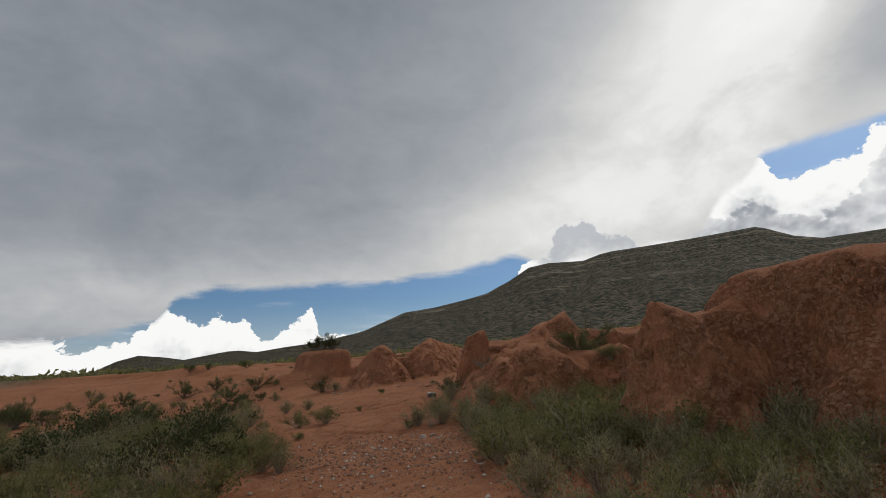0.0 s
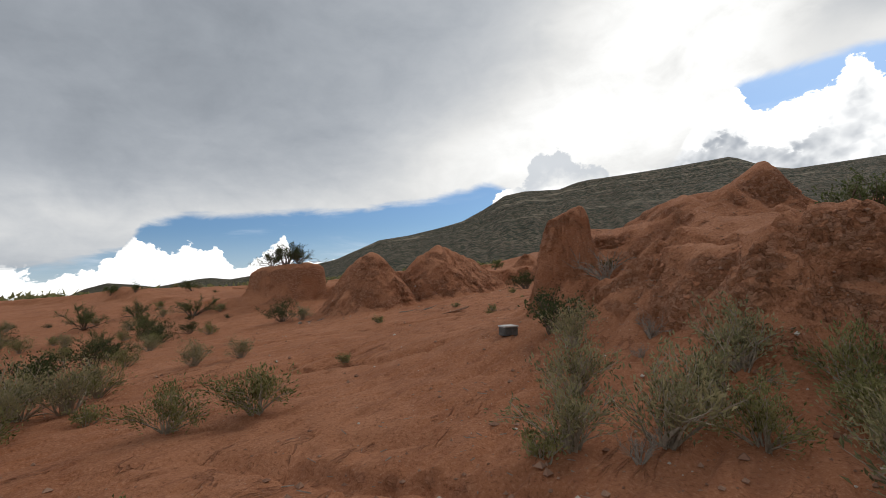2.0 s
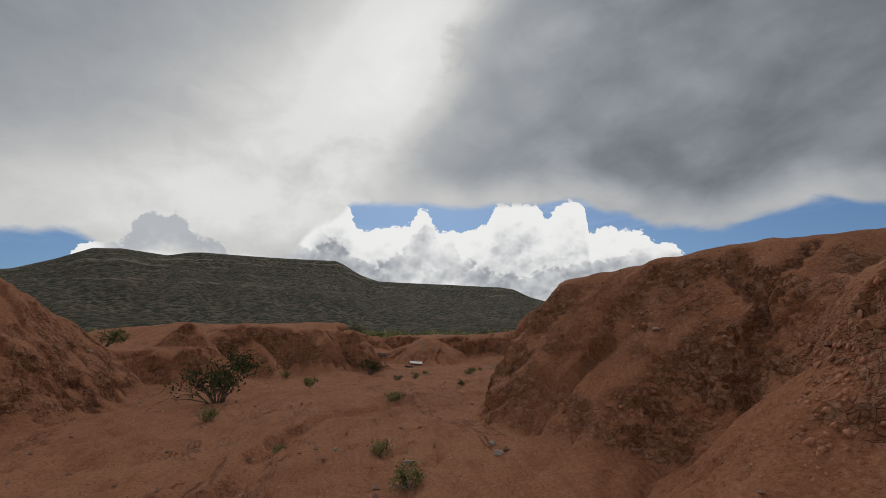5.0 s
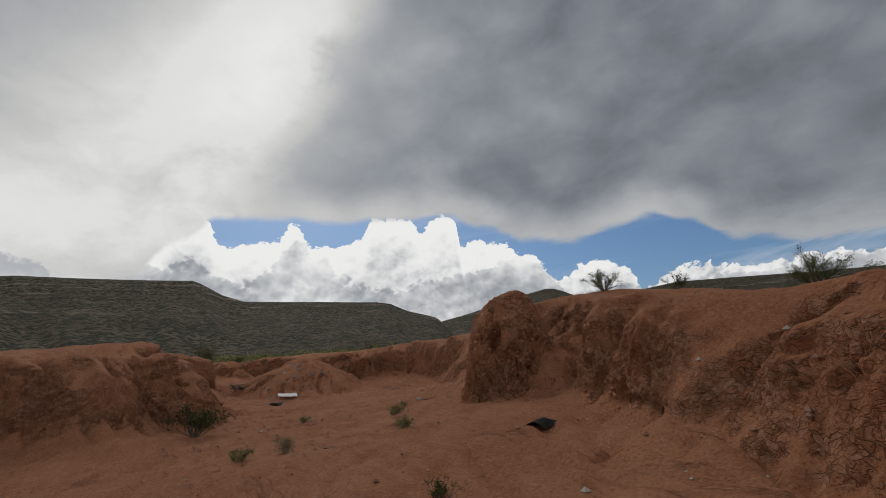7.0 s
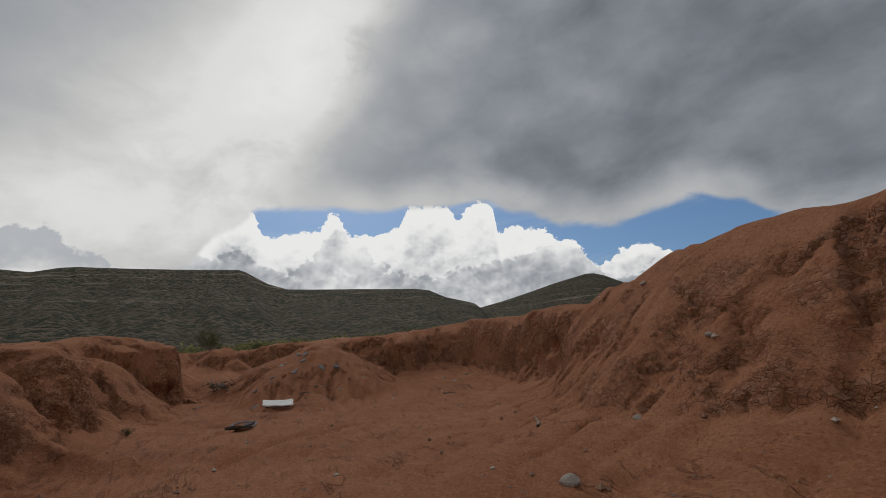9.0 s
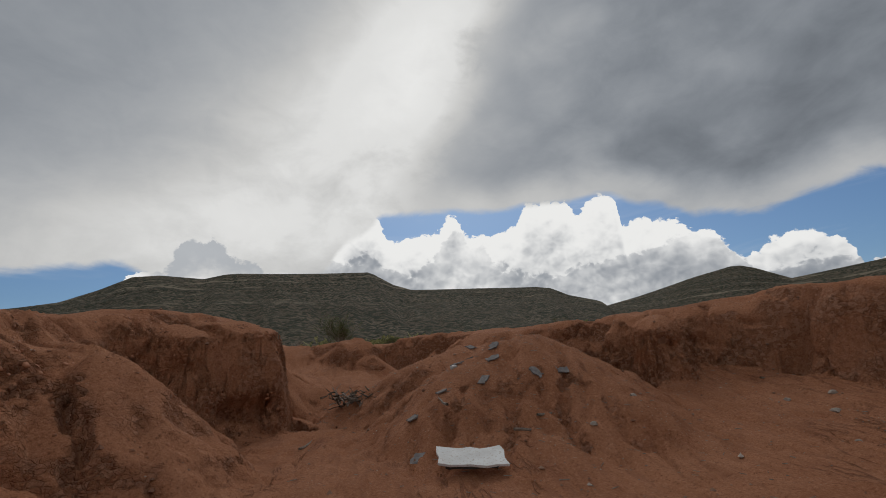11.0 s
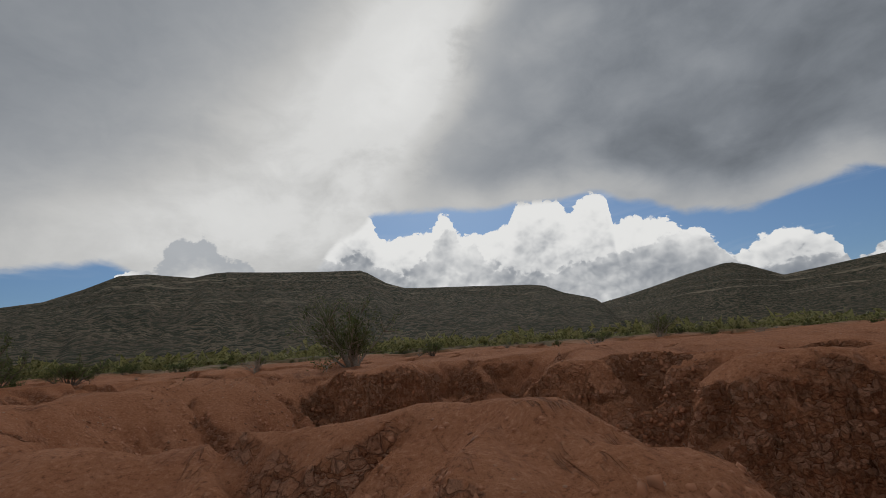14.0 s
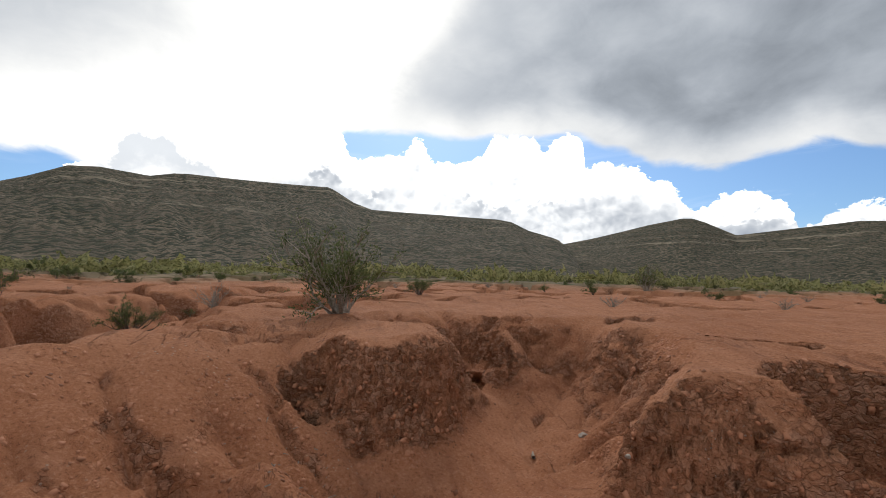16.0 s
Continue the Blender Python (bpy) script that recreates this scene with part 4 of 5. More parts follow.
    push = push + (0.25 + 0.75 * patch) * (0.014 * (smooth(gap / 0.25) - 0.8) + 0.020 * (own - 0.5))
    # deep cracks that part larger lumps, flutes worn by water, and swellings
    gap, own = clod_noise((px + 3 * bend) / 0.60, (py - 3 * bend) / 0.60, pz / 0.75, 7)
    push = push - 0.085 * (0.15 + 0.85 * cliff) * smooth((0.07 - gap) / 0.06) * smooth(0.3 + 1.5 * lump_noise(px * 0.8, py * 0.8, pz * 0.8, 8)) + 0.06 * (own - 0.5) * smooth(gap / 0.2) * cliff
    push = push - 0.05 * cliff * np.clip(lump_noise(px * 5, py * 5, pz * 0.9, 9), 0, 1) + 0.04 * lump_noise(px * 2.6, py * 2.6, pz * 3.2, 10)
    # holes where lumps have dropped out
    gap, own = clod_noise(px / 0.8, py / 0.8, pz / 0.6, 11)
    push = push - 0.15 * cliff * smooth((gap - 0.35) / 0.3) * (own > 0.82)
    for hx, hy, hz, hw, hh, deep in HOLLOWS:
        d = ((px - hx) ** 2 + (py - hy) ** 2) / (hw * hw) + (pz - hz) ** 2 / (hh * hh)
        push = push - deep * smooth((1.5 - d) / 1.0)
    co[at] += nrm * (push * k)[:, None]
    me = bpy.data.meshes.new(name)
    me.vertices.add(len(co))
    me.vertices.foreach_set("co", co.astype(np.float32).ravel())
    me.loops.add(index.size)
    me.loops.foreach_set("vertex_index", index.ravel())
    me.polygons.add(len(index))
    me.polygons.foreach_set("loop_start", np.arange(0, index.size, 4, dtype=np.int32))
    me.update(calc_edges=True)
    me.polygons.foreach_set("use_smooth", np.ones(len(index), bool))
    me.materials.append(mat)
    return me


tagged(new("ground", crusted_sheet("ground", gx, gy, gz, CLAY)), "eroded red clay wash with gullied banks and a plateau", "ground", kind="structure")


def ground_at(x, y):
    """The height of the finished ground."""
    i, j = int(np.clip(np.searchsorted(LINES_X, x) - 1, 0, len(LINES_X) - 2)), int(np.clip(np.searchsorted(LINES_Y, y) - 1, 0, len(LINES_Y) - 2))
    u, v = (x - LINES_X[i]) / (LINES_X[i + 1] - LINES_X[i]), (y - LINES_Y[j]) / (LINES_Y[j + 1] - LINES_Y[j])
    return float((gz[j, i] * (1 - u) + gz[j, i + 1] * u) * (1 - v) + (gz[j + 1, i] * (1 - u) + gz[j + 1, i + 1] * u) * v)


# ---------------------------------------------------------------- hills
def hill(name, label, azimuths, crest_at, foot_at, crest, seed, rough=1.0, bulge=1.25):
    """A range of hills round the place: crest holds (azimuth, elevation) in degrees as seen from the wash."""
    lo, hi = azimuths
    a = np.radians(np.arange(lo, hi, 0.16))
    v = np.r_[np.linspace(0, 1, 90), np.linspace(1.02, 1.5, 12)]
    A, V = np.meshgrid(a, v)
    el = np.interp(np.degrees(A), [c[0] for c in crest], [c[1] for c in crest])
    rc = crest_at * (1 + 0.05 * soft_noise(A * 12, A * 0 + seed, 1.0, 3, seed))
    r = foot_at + (rc - foot_at) * V
    x, y = 10 + r * np.sin(A), 28 + r * np.cos(A)
    zc = rc * np.tan(np.radians(el))
    zf = far_rise(x, y) + 1.0
    up = np.clip(V, 0, 1)
    gully = np.abs(soft_noise(A * 24 + V * 2.5, V * 7.0 + A * 9, 1.0, 5, seed + 3, 0.6)) - 0.25
    swell = soft_noise(A * 16, V * 2.2, 1.0, 3, seed + 4)
    shape = up ** bulge
    z = zf + (zc - zf) * shape
    z = z + (zc - zf) * np.sin(np.pi * up) ** 1.0 * (0.014 * gully + 0.06 * swell) * rough
    # ledges of harder rock near the top
    bands = np.sin((z / zc.max()) * 62.0 + 2.5 * swell)
    z = z + zc * 0.008 * bands * smooth((up - 0.45) / 0.3) * smooth((1.0 - up) / 0.06)
    z = np.where(V > 1, zc * (1 - (V - 1) * 0.4), z)
    z = z + 1.1 * soft_noise(x, y, 30.0, 4, seed + 8) * smooth(up / 0.2) * smooth((1.01 - up) / 0.08)
    return tagged(new(name, sheet(name, x, y, z, HILL)), label, "hill", kind="structure")


hill("mesa", "long flat-topped scrub-covered hill with pale rock ledges", (-14, 66), 1250, 330,
     [(-14, 2.5), (-10.9, 4.2), (-4.3, 6.8), (-0.6, 7.2), (3.3, 7.9), (6.1, 8.5), (9.0, 9.8), (11.7, 11.25), (14.1, 11.55), (18.3, 11.35), (20.4, 11.9),
      (21.8, 12.05), (36.4, 12.2), (37.2, 11.9), (39.5, 10.6), (41.7, 9.9), (50, 9.6), (56.8, 9.2), (58.5, 8.9), (60.5, 7.9), (63.2, 7.1), (64.0, 6.8),
      (64.7, 6.2), (66, 4.5)], 11)
hill("far_hill", "dark rounded scrub-covered hill behind the plateau", (58, 140), 1900, 900,
     [(58, 4.0), (62, 5.4), (64.8, 6.3), (68, 6.9), (70.2, 7.4), (74, 8.3), (77.5, 8.9), (78.4, 8.85), (79.6, 8.4), (82.4, 6.9), (87, 7.3), (92, 7.7),
      (97, 7.3), (110, 6), (140, 3)], 23, 0.8)
hill("low_hill", "low dark hills on the far side of the plain", (-75, -4), 3300, 2500,
     [(-75, 1.0), (-50, 1.6), (-36, 1.5), (-34, 2.5), (-32.2, 3.0), (-30, 2.75), (-28.1, 2.4), (-24, 3.1), (-22.8, 3.15), (-21, 2.9), (-18, 3.3), (-15, 3.6),
      (-10, 4.5), (-4, 6.0)], 31, 0.6)

# ---------------------------------------------------------------- building helpers


def link_mesh(name, verts, faces, mat, smooth_faces=False):
    me = bpy.data.meshes.new(name)
    me.from_pydata([tuple(v) for v in verts], [], faces)
    if smooth_faces:
        me.polygons.foreach_set("use_smooth", np.ones(len(me.polygons), bool))
    me.materials.append(mat)
    return me


def part(name, me, parent, label=""):
    """One mesh object under a thing or a part."""
    ob = new(name, me)
    ob.parent = parent
    if label:
        ob["label"] = label
    return ob


def tube(verts, faces, points, radii, sides=4):
    """Adds a tapered tube along points."""
    start = len(verts)
    for i, (p, r) in enumerate(zip(points, radii)):
        ahead = (points[min(i + 1, len(points) - 1)] - points[max(i - 1, 0)]).normalized()
        side = ahead.orthogonal().normalized()
        up = ahead.cross(side)
        for k in range(sides):
            a = 2 * math.pi * k / sides
            verts.append(p + side * (math.cos(a) * r) + up * (math.sin(a) * r))
    for i in range(len(points) - 1):
        for k in range(sides):
            a, b = start + i * sides + k, start + i * sides + (k + 1) % sides
            faces.append((a, b, b + sides, a + sides))
    faces.append(tuple(start + (len(points) - 1) * sides + k for k in range(sides)))


def limb(rng, base, way, length, bend, droop, steps=5):
    """Points of a crooked limb."""
    points, at, d = [base.copy()], base.copy(), way.normalized()
    for _ in range(steps):
        d = (d + Vector((rng.uniform(-bend, bend), rng.uniform(-bend, bend), rng.uniform(-bend, bend) - droop))).normalized()
        at = at + d * (length / steps)
        points.append(at.copy())
    return points


def leaf(verts, faces, at, way, size, wide, rng):
    """A small bent leaf: two triangles that meet at its rib."""
    d = way.normalized()
    side = d.orthogonal().normalized()
    side = (Matrix.Rotation(rng.uniform(0, 6.28), 3, d) @ side) * (size * wide)
    lift = d.cross(side).normalized() * (size * 0.18)
    k = len(verts)
    verts += [at, at + d * size * 0.5 + side + lift, at + d * size, at + d * size * 0.5 - side + lift]
    faces += [(k, k + 1, k + 2), (k, k + 2, k + 3)]


def shrub(name, label, seed, height, spread, stems, leaves, leaf_size, leaf_wide, wood, foliage, lean_out=0.8, trunk=0.0, crown_low=0.35, twigs=3, kind_word="shrub"):
    """A shrub of crooked stems with twigs; leaves sit along the outer twigs in tufts."""
    rng = random.Random(seed)
    root = new(name)
    tagged(root, label, kind_word)
    wv, wf, lv, lf = [], [], [], []
    ends = []
    thick = 0.010 + 0.010 * height
    for _ in range(stems):
        a = rng.uniform(0, 2 * math.pi)
        out = rng.uniform(0.1, 1.0) * lean_out
        way = Vector((math.cos(a) * out, math.sin(a) * out, 1.0))
        reach = height * rng.uniform(0.6, 1.05) / max(0.55, way.normalized().z + 0.12)
        base = Vector((math.cos(a), math.sin(a), 0)) * rng.uniform(0, 0.10 * spread) + Vector((0, 0, -0.06))
        pts = limb(rng, base, way, reach, 0.30, 0.02 + 0.05 * out, 5)
        r0 = thick * rng.uniform(0.6, 1.3) * (1 + trunk)
        tube(wv, wf, pts, [r0 * (1 - 0.85 * i / 5) for i in range(6)], 3)
        for _ in range(twigs):
            k = rng.randint(2, 5)
            d = (pts[k] - pts[k - 1]).normalized() + Vector((rng.uniform(-0.9, 0.9), rng.uniform(-0.9, 0.9), rng.uniform(-0.3, 0.7)))
            tw = limb(rng, pts[k].copy(), d, height * rng.uniform(0.18, 0.40), 0.4, 0.02, 3)
            tube(wv, wf, tw[::3], [r0 * 0.35, r0 * 0.12], 3)
            ends += [(p, tw[-1] - tw[0]) for p in tw[1:]]
        ends += [(p, pts[-1] - pts[2]) for p in pts[3:]]
    ends = [e for e in ends if e[0].z > height * crown_low * rng.uniform(0.3, 1.2)]
    for _ in range(leaves):
        p, d = rng.choice(ends)
        g = leaf_size * 0.9
        at = p + Vector((rng.gauss(0, g), rng.gauss(0, g), rng.gauss(0, g)))
        way = d.normalized() + Vector((rng.uniform(-1, 1), rng.uniform(-1, 1), rng.uniform(-0.5, 1)))
        leaf(lv, lf, at, way, leaf_size * rng.uniform(0.6, 1.3), leaf_wide, rng)
    part("trunk", link_mesh("trunk", wv, wf, wood), root)
    if leaves:
        part("crown", link_mesh("crown", lv, lf, foliage), root)
    return root


GREY = [shrub("grey_shrub", "dry grey-green desert shrub with thin stems on red clay", 10 + i, 0.75, 0.8, 30, 1250, 0.062, 0.17, STEM, LEAF_GREY, 0.75, crown_low=0.3) for i in range(3)]
OLIVE = [shrub("olive_shrub", "leafy olive-green desert shrub on red clay", 20 + i, 0.9, 0.9, 28, 1500, 0.080, 0.17, STEM, LEAF_OLIVE, 0.8, crown_low=0.12) for i in range(3)]
CREOSOTE = [shrub("creosote_bush", "dark green creosote bush with spreading twigs on red clay", 30 + i, 0.7, 0.7, 22, 1150, 0.048, 0.33, BARK, LEAF_DARK, 1.1, crown_low=0.3) for i in range(3)]
MESQUITE = [shrub("mesquite", "spreading green mesquite with feathery foliage and crooked limbs", 40 + i, 1.6, 2.0, 18, 3600, 0.076, 0.24, BARK, LEAF_GREEN, 1.35, 0.9, 0.32, 6, "tree") for i in range(3)]
SCRUB_TREE = [shrub("mesquite", "green mesquite bush standing on the scrub plain", 80 + i, 1.5, 1.8, 8, 800, 0.15, 0.30, BARK, LEAF_GREEN, 1.25, 0.9, 0.2, 3, "tree") for i in range(3)]
TUFT = [shrub("green_tuft", "low green weed tuft on bare clay", 50 + i, 0.28, 0.4, 16, 480, 0.036, 0.32, STEM, LEAF_OLIVE, 1.0, crown_low=0.05, twigs=2, kind_word="plant") for i in range(2)]
THORN = [shrub("dead_shrub", "bare dead shrub with tangled grey twigs", 60 + i, 0.6, 0.6, 18, 0, 0.03, 0.3, DEAD, LEAF_GREY, 1.2, twigs=6) for i in range(2)]
SNAG = [shrub("dead_mesquite", "half-dead mesquite with bare grey limbs above green foliage", 70, 1.35, 1.4, 22, 4600, 0.055, 0.24, DEAD, LEAF_GREEN, 1.0, 0.6, 0.02, 7, "tree")]
UMBRELLA = [shrub("mesquite", "flat-topped dark mesquite standing on an eroded clay block", 90 + i, 1.15, 2.2, 20, 3600, 0.060, 0.26, BARK, LEAF_DARK, 1.9, 0.5, 0.40, 6, "tree") for i in range(1)]
USED = set()
KINDS = {"grey": GREY, "olive": OLIVE, "creosote": CREOSOTE, "mesquite": MESQUITE, "tuft": TUFT, "thorn": THORN, "snag": SNAG, "scrub_tree": SCRUB_TREE, "umbrella": UMBRELLA}
GROUPS = {"grey": "shrubs of the wash", "olive": "shrubs of the wash", "creosote": "creosote bushes", "mesquite": "mesquites", "tuft": "weed tufts", "thorn": "dead shrubs",
          "snag": "mesquites", "scrub_tree": "mesquites on the plain", "umbrella": "mesquites"}
PLANT = random.Random(7)


def plant(kind, x, y, size=1.0, flat=1.0, sink=0.0):
    """Sets a plant of that kind on the ground."""
    proto = PLANT.choice(KINDS[kind])
    m = (Matrix.Translation((x, y, ground_at(x, y) - sink)) @ Matrix.Rotation(PLANT.uniform(0, 6.28), 4, "Z")
         @ Matrix.Diagonal((size * PLANT.uniform(0.9, 1.1), size * PLANT.uniform(0.9, 1.1), size * flat, 1)))
    if proto.name not in USED:
        USED.add(proto.name)
        proto.matrix_basis = m
        proto["group"] = GROUPS[kind]
        return proto
    return copy_thing(proto, m)


def far_from_path(x, y, gap):
    return all((x - row[1]) ** 2 + (y - row[2]) ** 2 > gap * gap for row in PATH)


def thicket(count, seed, box, kinds, sizes, gap, keep=lambda x, y: True, apart=0.5):
    """Scatters plants over a box of the plan."""
    rng, done = random.Random(seed), []
    tries = 0
    while len(done) < count and tries < count * 60:
        tries += 1
        x, y = rng.uniform(box[0], box[2]), rng.uniform(box[1], box[3])
        if far_from_path(x, y, gap) and keep(x, y) and all((x - a) ** 2 + (y - b) ** 2 > apart * apart for a, b in done):
            done.append((x, y))
            plant(rng.choice(kinds), x, y, rng.uniform(*sizes))


# single plants along the wash
WASH_PLANTS = [
        ("creosote", 0.32, 17.2, 1.0), ("thorn", 1.3, 16.1, 0.6), ("grey", 0.35, 16.4, 0.75), ("grey", -0.2, 14.9, 0.8), ("tuft", -0.9, 13.6, 1.0), ("olive", -3.6, 15.5, 0.62), ("olive", -4.4, 15.2, 0.55),
        ("olive", -6.8, 17.9, 0.6), ("grey", -6.2, 19.8, 0.8), ("grey", -5.4, 20.1, 0.7), ("creosote", -7.0, 29.2, 1.25), ("grey", -6.2, 29.0, 0.8), ("tuft", -3.0, 18.3, 0.7),
        ("thorn", 2.0, 19.0, 1.15), ("creosote", 2.1, 19.15, 0.4), ("creosote", 3.15, 30.4, 1.2), ("tuft", 2.2, 28.6, 0.8), ("creosote", 10.9, 34.8, 0.9), ("creosote", 6.1, 35.6, 1.0),
        ("tuft", 7.7, 35.4, 1.0), ("creosote", 7.6, 27.9, 0.55), ("tuft", 1.98, 24.1, 1.0), ("tuft", 5.25, 27.75, 0.9), ("tuft", -0.4, 25.7, 0.7), ("tuft", 0.2, 22.5, 0.6),
        ("tuft", 2.0, 26.3, 0.6), ("creosote", 15.8, 40.05, 0.5), ("tuft", 13.6, 31.7, 0.6), ("grey", 9.2, 30.9, 0.4), ("tuft", 12.6, 33.6, 0.6), ("tuft", 8.9, 31.4, 0.7), ("tuft", 2.5, 25.1, 0.8), ("tuft", 0.4, 23.0, 0.9), ("tuft", -2.8, 23.85, 0.9), ("tuft", 6.5, 32.35, 1.0), ("tuft", -7.1, 18.2, 1.3), ("tuft", -5.8, 16.1, 1.2),
        ("thorn", 0.9, 15.6, 0.5), ("grey", -0.65, 13.65, 0.95), ("grey", 0.0, 13.5, 1.1), ("olive", 0.6, 13.3, 0.9), ("grey", 1.3, 14.4, 1.05), ("thorn", -0.3, 13.3, 0.7), ("tuft", 12.2, 31.1, 0.8), ("tuft", 10.3, 29.8, 0.8),
        ]
BANK_PLANTS = [
        ("umbrella", -8.9, 37.3, 1.0), ("umbrella", -8.1, 37.0, 0.75), ("umbrella", -9.8, 37.6, 0.75), ("mesquite", 4.7, 15.9, 0.62), ("mesquite", 5.5, 15.8, 0.75), ("mesquite", 6.2, 15.4, 0.6), ("olive", 4.9, 15.6, 0.9), ("olive", 5.6, 15.4, 1.0), ("grey", 6.2, 15.6, 0.9), ("olive", 5.2, 14.4, 0.8),
        ("mesquite", 16.2, 27.45, 0.42), ("mesquite", 17.4, 25.8, 0.42), ("mesquite", 15.0, 23.6, 0.55), ("thorn", 18.4, 27.6, 0.8), ("thorn", 25.2, 34.2, 0.7),
        ("thorn", 26.3, 53.95, 0.32), ("thorn", 27.9, 59.7, 1.3), ("mesquite", 23.2, 63.9, 0.95), ("thorn", 22.8, 61.6, 1.7), ("mesquite", 28.4, 65.5, 0.7), ("mesquite", 35.7, 61.7, 0.6), ("snag", 29.1, 57.6, 0.95), ("thorn", 26.5, 57.9, 0.9), ("mesquite", 25.4, 66.0, 0.8), ("mesquite", 39.4, 64.6, 0.75), ("snag", 52.0, 59.0, 1.0),
        ("mesquite", 20.5, 66.5, 0.8), ("mesquite", 24.0, 68.5, 0.8), ("thorn", 19.5, 63.8, 1.0), ("mesquite", 33.6, 66.5, 0.6), ("thorn", 36.5, 55.5, 0.6), ("thorn", 41.0, 52.0, 0.7)]
for kind, x, y, size in WASH_PLANTS + BANK_PLANTS:
    plant(kind, x, y, size)
# the thicket beside the start
thicket(90, 1, (0.2, 4.2, 6.2, 14.2), ["grey", "grey", "olive", "olive"], (0.8, 1.35), 1.45, lambda x, y: x > 0.35 + 0.10 * (14 - y) * (y < 9) and ground_at(x, y) < -1.25, 0.42)
plant("olive", 2.7, 8.9, 1.9)
plant("olive", 2.3, 10.0, 1.6)
plant("olive", 3.3, 10.4, 1.7)
thicket(190, 2, (-17, 4.5, -3.0, 17.0), ["grey", "olive", "grey", "creosote", "olive"], (0.85, 1.4), 2.0, lambda x, y: x < -3.0 - 0.30 * (y - 6), 0.42)
thicket(120, 3, (-26, 12, -7.0, 36), ["olive", "grey", "mesquite", "creosote", "olive"], (0.7, 1.1), 3.0, lambda x, y: x < -7.4 - 0.16 * (y - 16), 1.0)
thicket(6, 4, (-8, 9.5, -2.8, 14.5), ["tuft", "tuft", "grey"], (0.6, 0.9), 1.1)
thicket(4, 5, (-4.2, 9.3, -3.3, 11.4), ["olive"], (0.8, 1.0), 1.4, apart=0.6)
# the plateau and the fan beyond
thicket(46, 6, (12, 66, 48, 82), ["scrub_tree", "scrub_tree", "olive", "creosote", "thorn"], (0.4, 0.65), 6.0, apart=2.0)
thicket(50, 7, (42, 40, 70, 74), ["scrub_tree", "creosote", "thorn", "thorn"], (0.35, 0.65), 8.0, apart=2.6)
thicket(26, 8, (-24, 38, 8, 60), ["scrub_tree", "olive", "creosote"], (0.6, 1.0), 6.0, apart=2.0)
thicket(60, 9, (10, 80, 110, 125), ["scrub_tree"], (0.8, 1.3), 6.0, apart=3.0)
for some in KINDS.values():
    for proto in some:
        if proto.name not in USED:
            USED.add(proto.name)
            proto.matrix_basis = Matrix.Translation((55 + len(USED), 90, ground_at(55 + len(USED), 90)))
            proto["group"] = GROUPS[[k for k, v in KINDS.items() if proto in v][0]]


def far_scrub():
    """Low scrub over the fan, far off: many small leafy clumps in one mesh."""
    rng = np.random.default_rng(5)
    n = 9000
    r = 62 + 300 * rng.random(n) ** 1.3
    a = np.radians(rng.uniform(-62, 118, n))
    x, y = 10 + r * np.sin(a), 30 + r * np.cos(a)
    z = ground_height(x, y, False)
    size = rng.uniform(0.45, 1.05, n) * (1 + r / 500)
    verts, faces = [], []
    blades = 9
    for k in range(blades):
        turn, out = rng.uniform(0, 6.28, n), rng.uniform(0.15, 0.9, n) * size
        lift = rng.uniform(0.15, 0.8, n) * size
        c = np.stack([x + out * np.cos(turn), y + out * np.sin(turn), z + lift], -1)
        for _ in range(3):
            verts.append(c + rng.normal(0, 0.33, (n, 3)) * size[:, None])
    pts = np.stack(verts, 1).reshape(-1, 3)
    tri = np.arange(len(pts)).reshape(-1, 3)
    me = bpy.data.meshes.new("scrub")
    me.from_pydata(pts.tolist(), [], tri.tolist())
    me.materials.append(LEAF_OLIVE)
    tagged(new("scrub", me), "low olive scrub scattered over the fan below the hills", "scrub", kind="stuff")


far_scrub()

# ---------------------------------------------------------------- stones and rubbish
WOOD_DARK = plain_material("weathered_dark_board", (0.045, 0.038, 0.033), (0.10, 0.085, 0.07), 9, 0.8)
PAINT_WHITE = plain_material("peeling_white_paint", (0.70, 0.68, 0.64), (0.82, 0.81, 0.78), 5, 0.6, 0.003, (0.55, 0.46, 0.38))
RUBBER = plain_material("dusty_black_rubber", (0.022, 0.021, 0.020), (0.065, 0.055, 0.048), 12, 0.75)
METAL = plain_material("dull_grey_metal", (0.07, 0.065, 0.06), (0.13, 0.12, 0.11), 8, 0.5)
PLASTIC = plain_material("dirty_clear_plastic", (0.50, 0.47, 0.44), (0.66, 0.64, 0.61), 10, 0.4)
RED = plain_material("faded_red_plastic", (0.42, 0.10, 0.09), (0.55, 0.22, 0.19), 8, 0.5)
WOOD_RED = plain_material("dusty_split_wood", (0.20, 0.10, 0.06), (0.34, 0.19, 0.12), 12, 0.9)
SLATE = plain_material("grey_slab", (0.17, 0.15, 0.14), (0.30, 0.27, 0.25), 9, 0.9)


def bm_mesh(name, bm, mat, smooth_faces=False):
    me = bpy.data.meshes.new(name)
    bm.to_mesh(me)
    bm.free()
    if smooth_faces:
        me.polygons.foreach_set("use_smooth", np.ones(len(me.polygons), bool))
    me.materials.append(mat)
    return me


def stone_mesh(seed, flat=0.6, mat=None):
    """An angular stone, about a metre across before it is scaled."""
    rng = random.Random(seed)
    bm = bmesh.new()
    bmesh.ops.create_icosphere(bm, subdivisions=2, radius=0.5)
    for v in bm.verts:
        n = noise.noise(v.co * 2.2 + Vector((seed, 0, 0))) * 0.22
        v.co *= 1 + n
        v.co.z *= flat
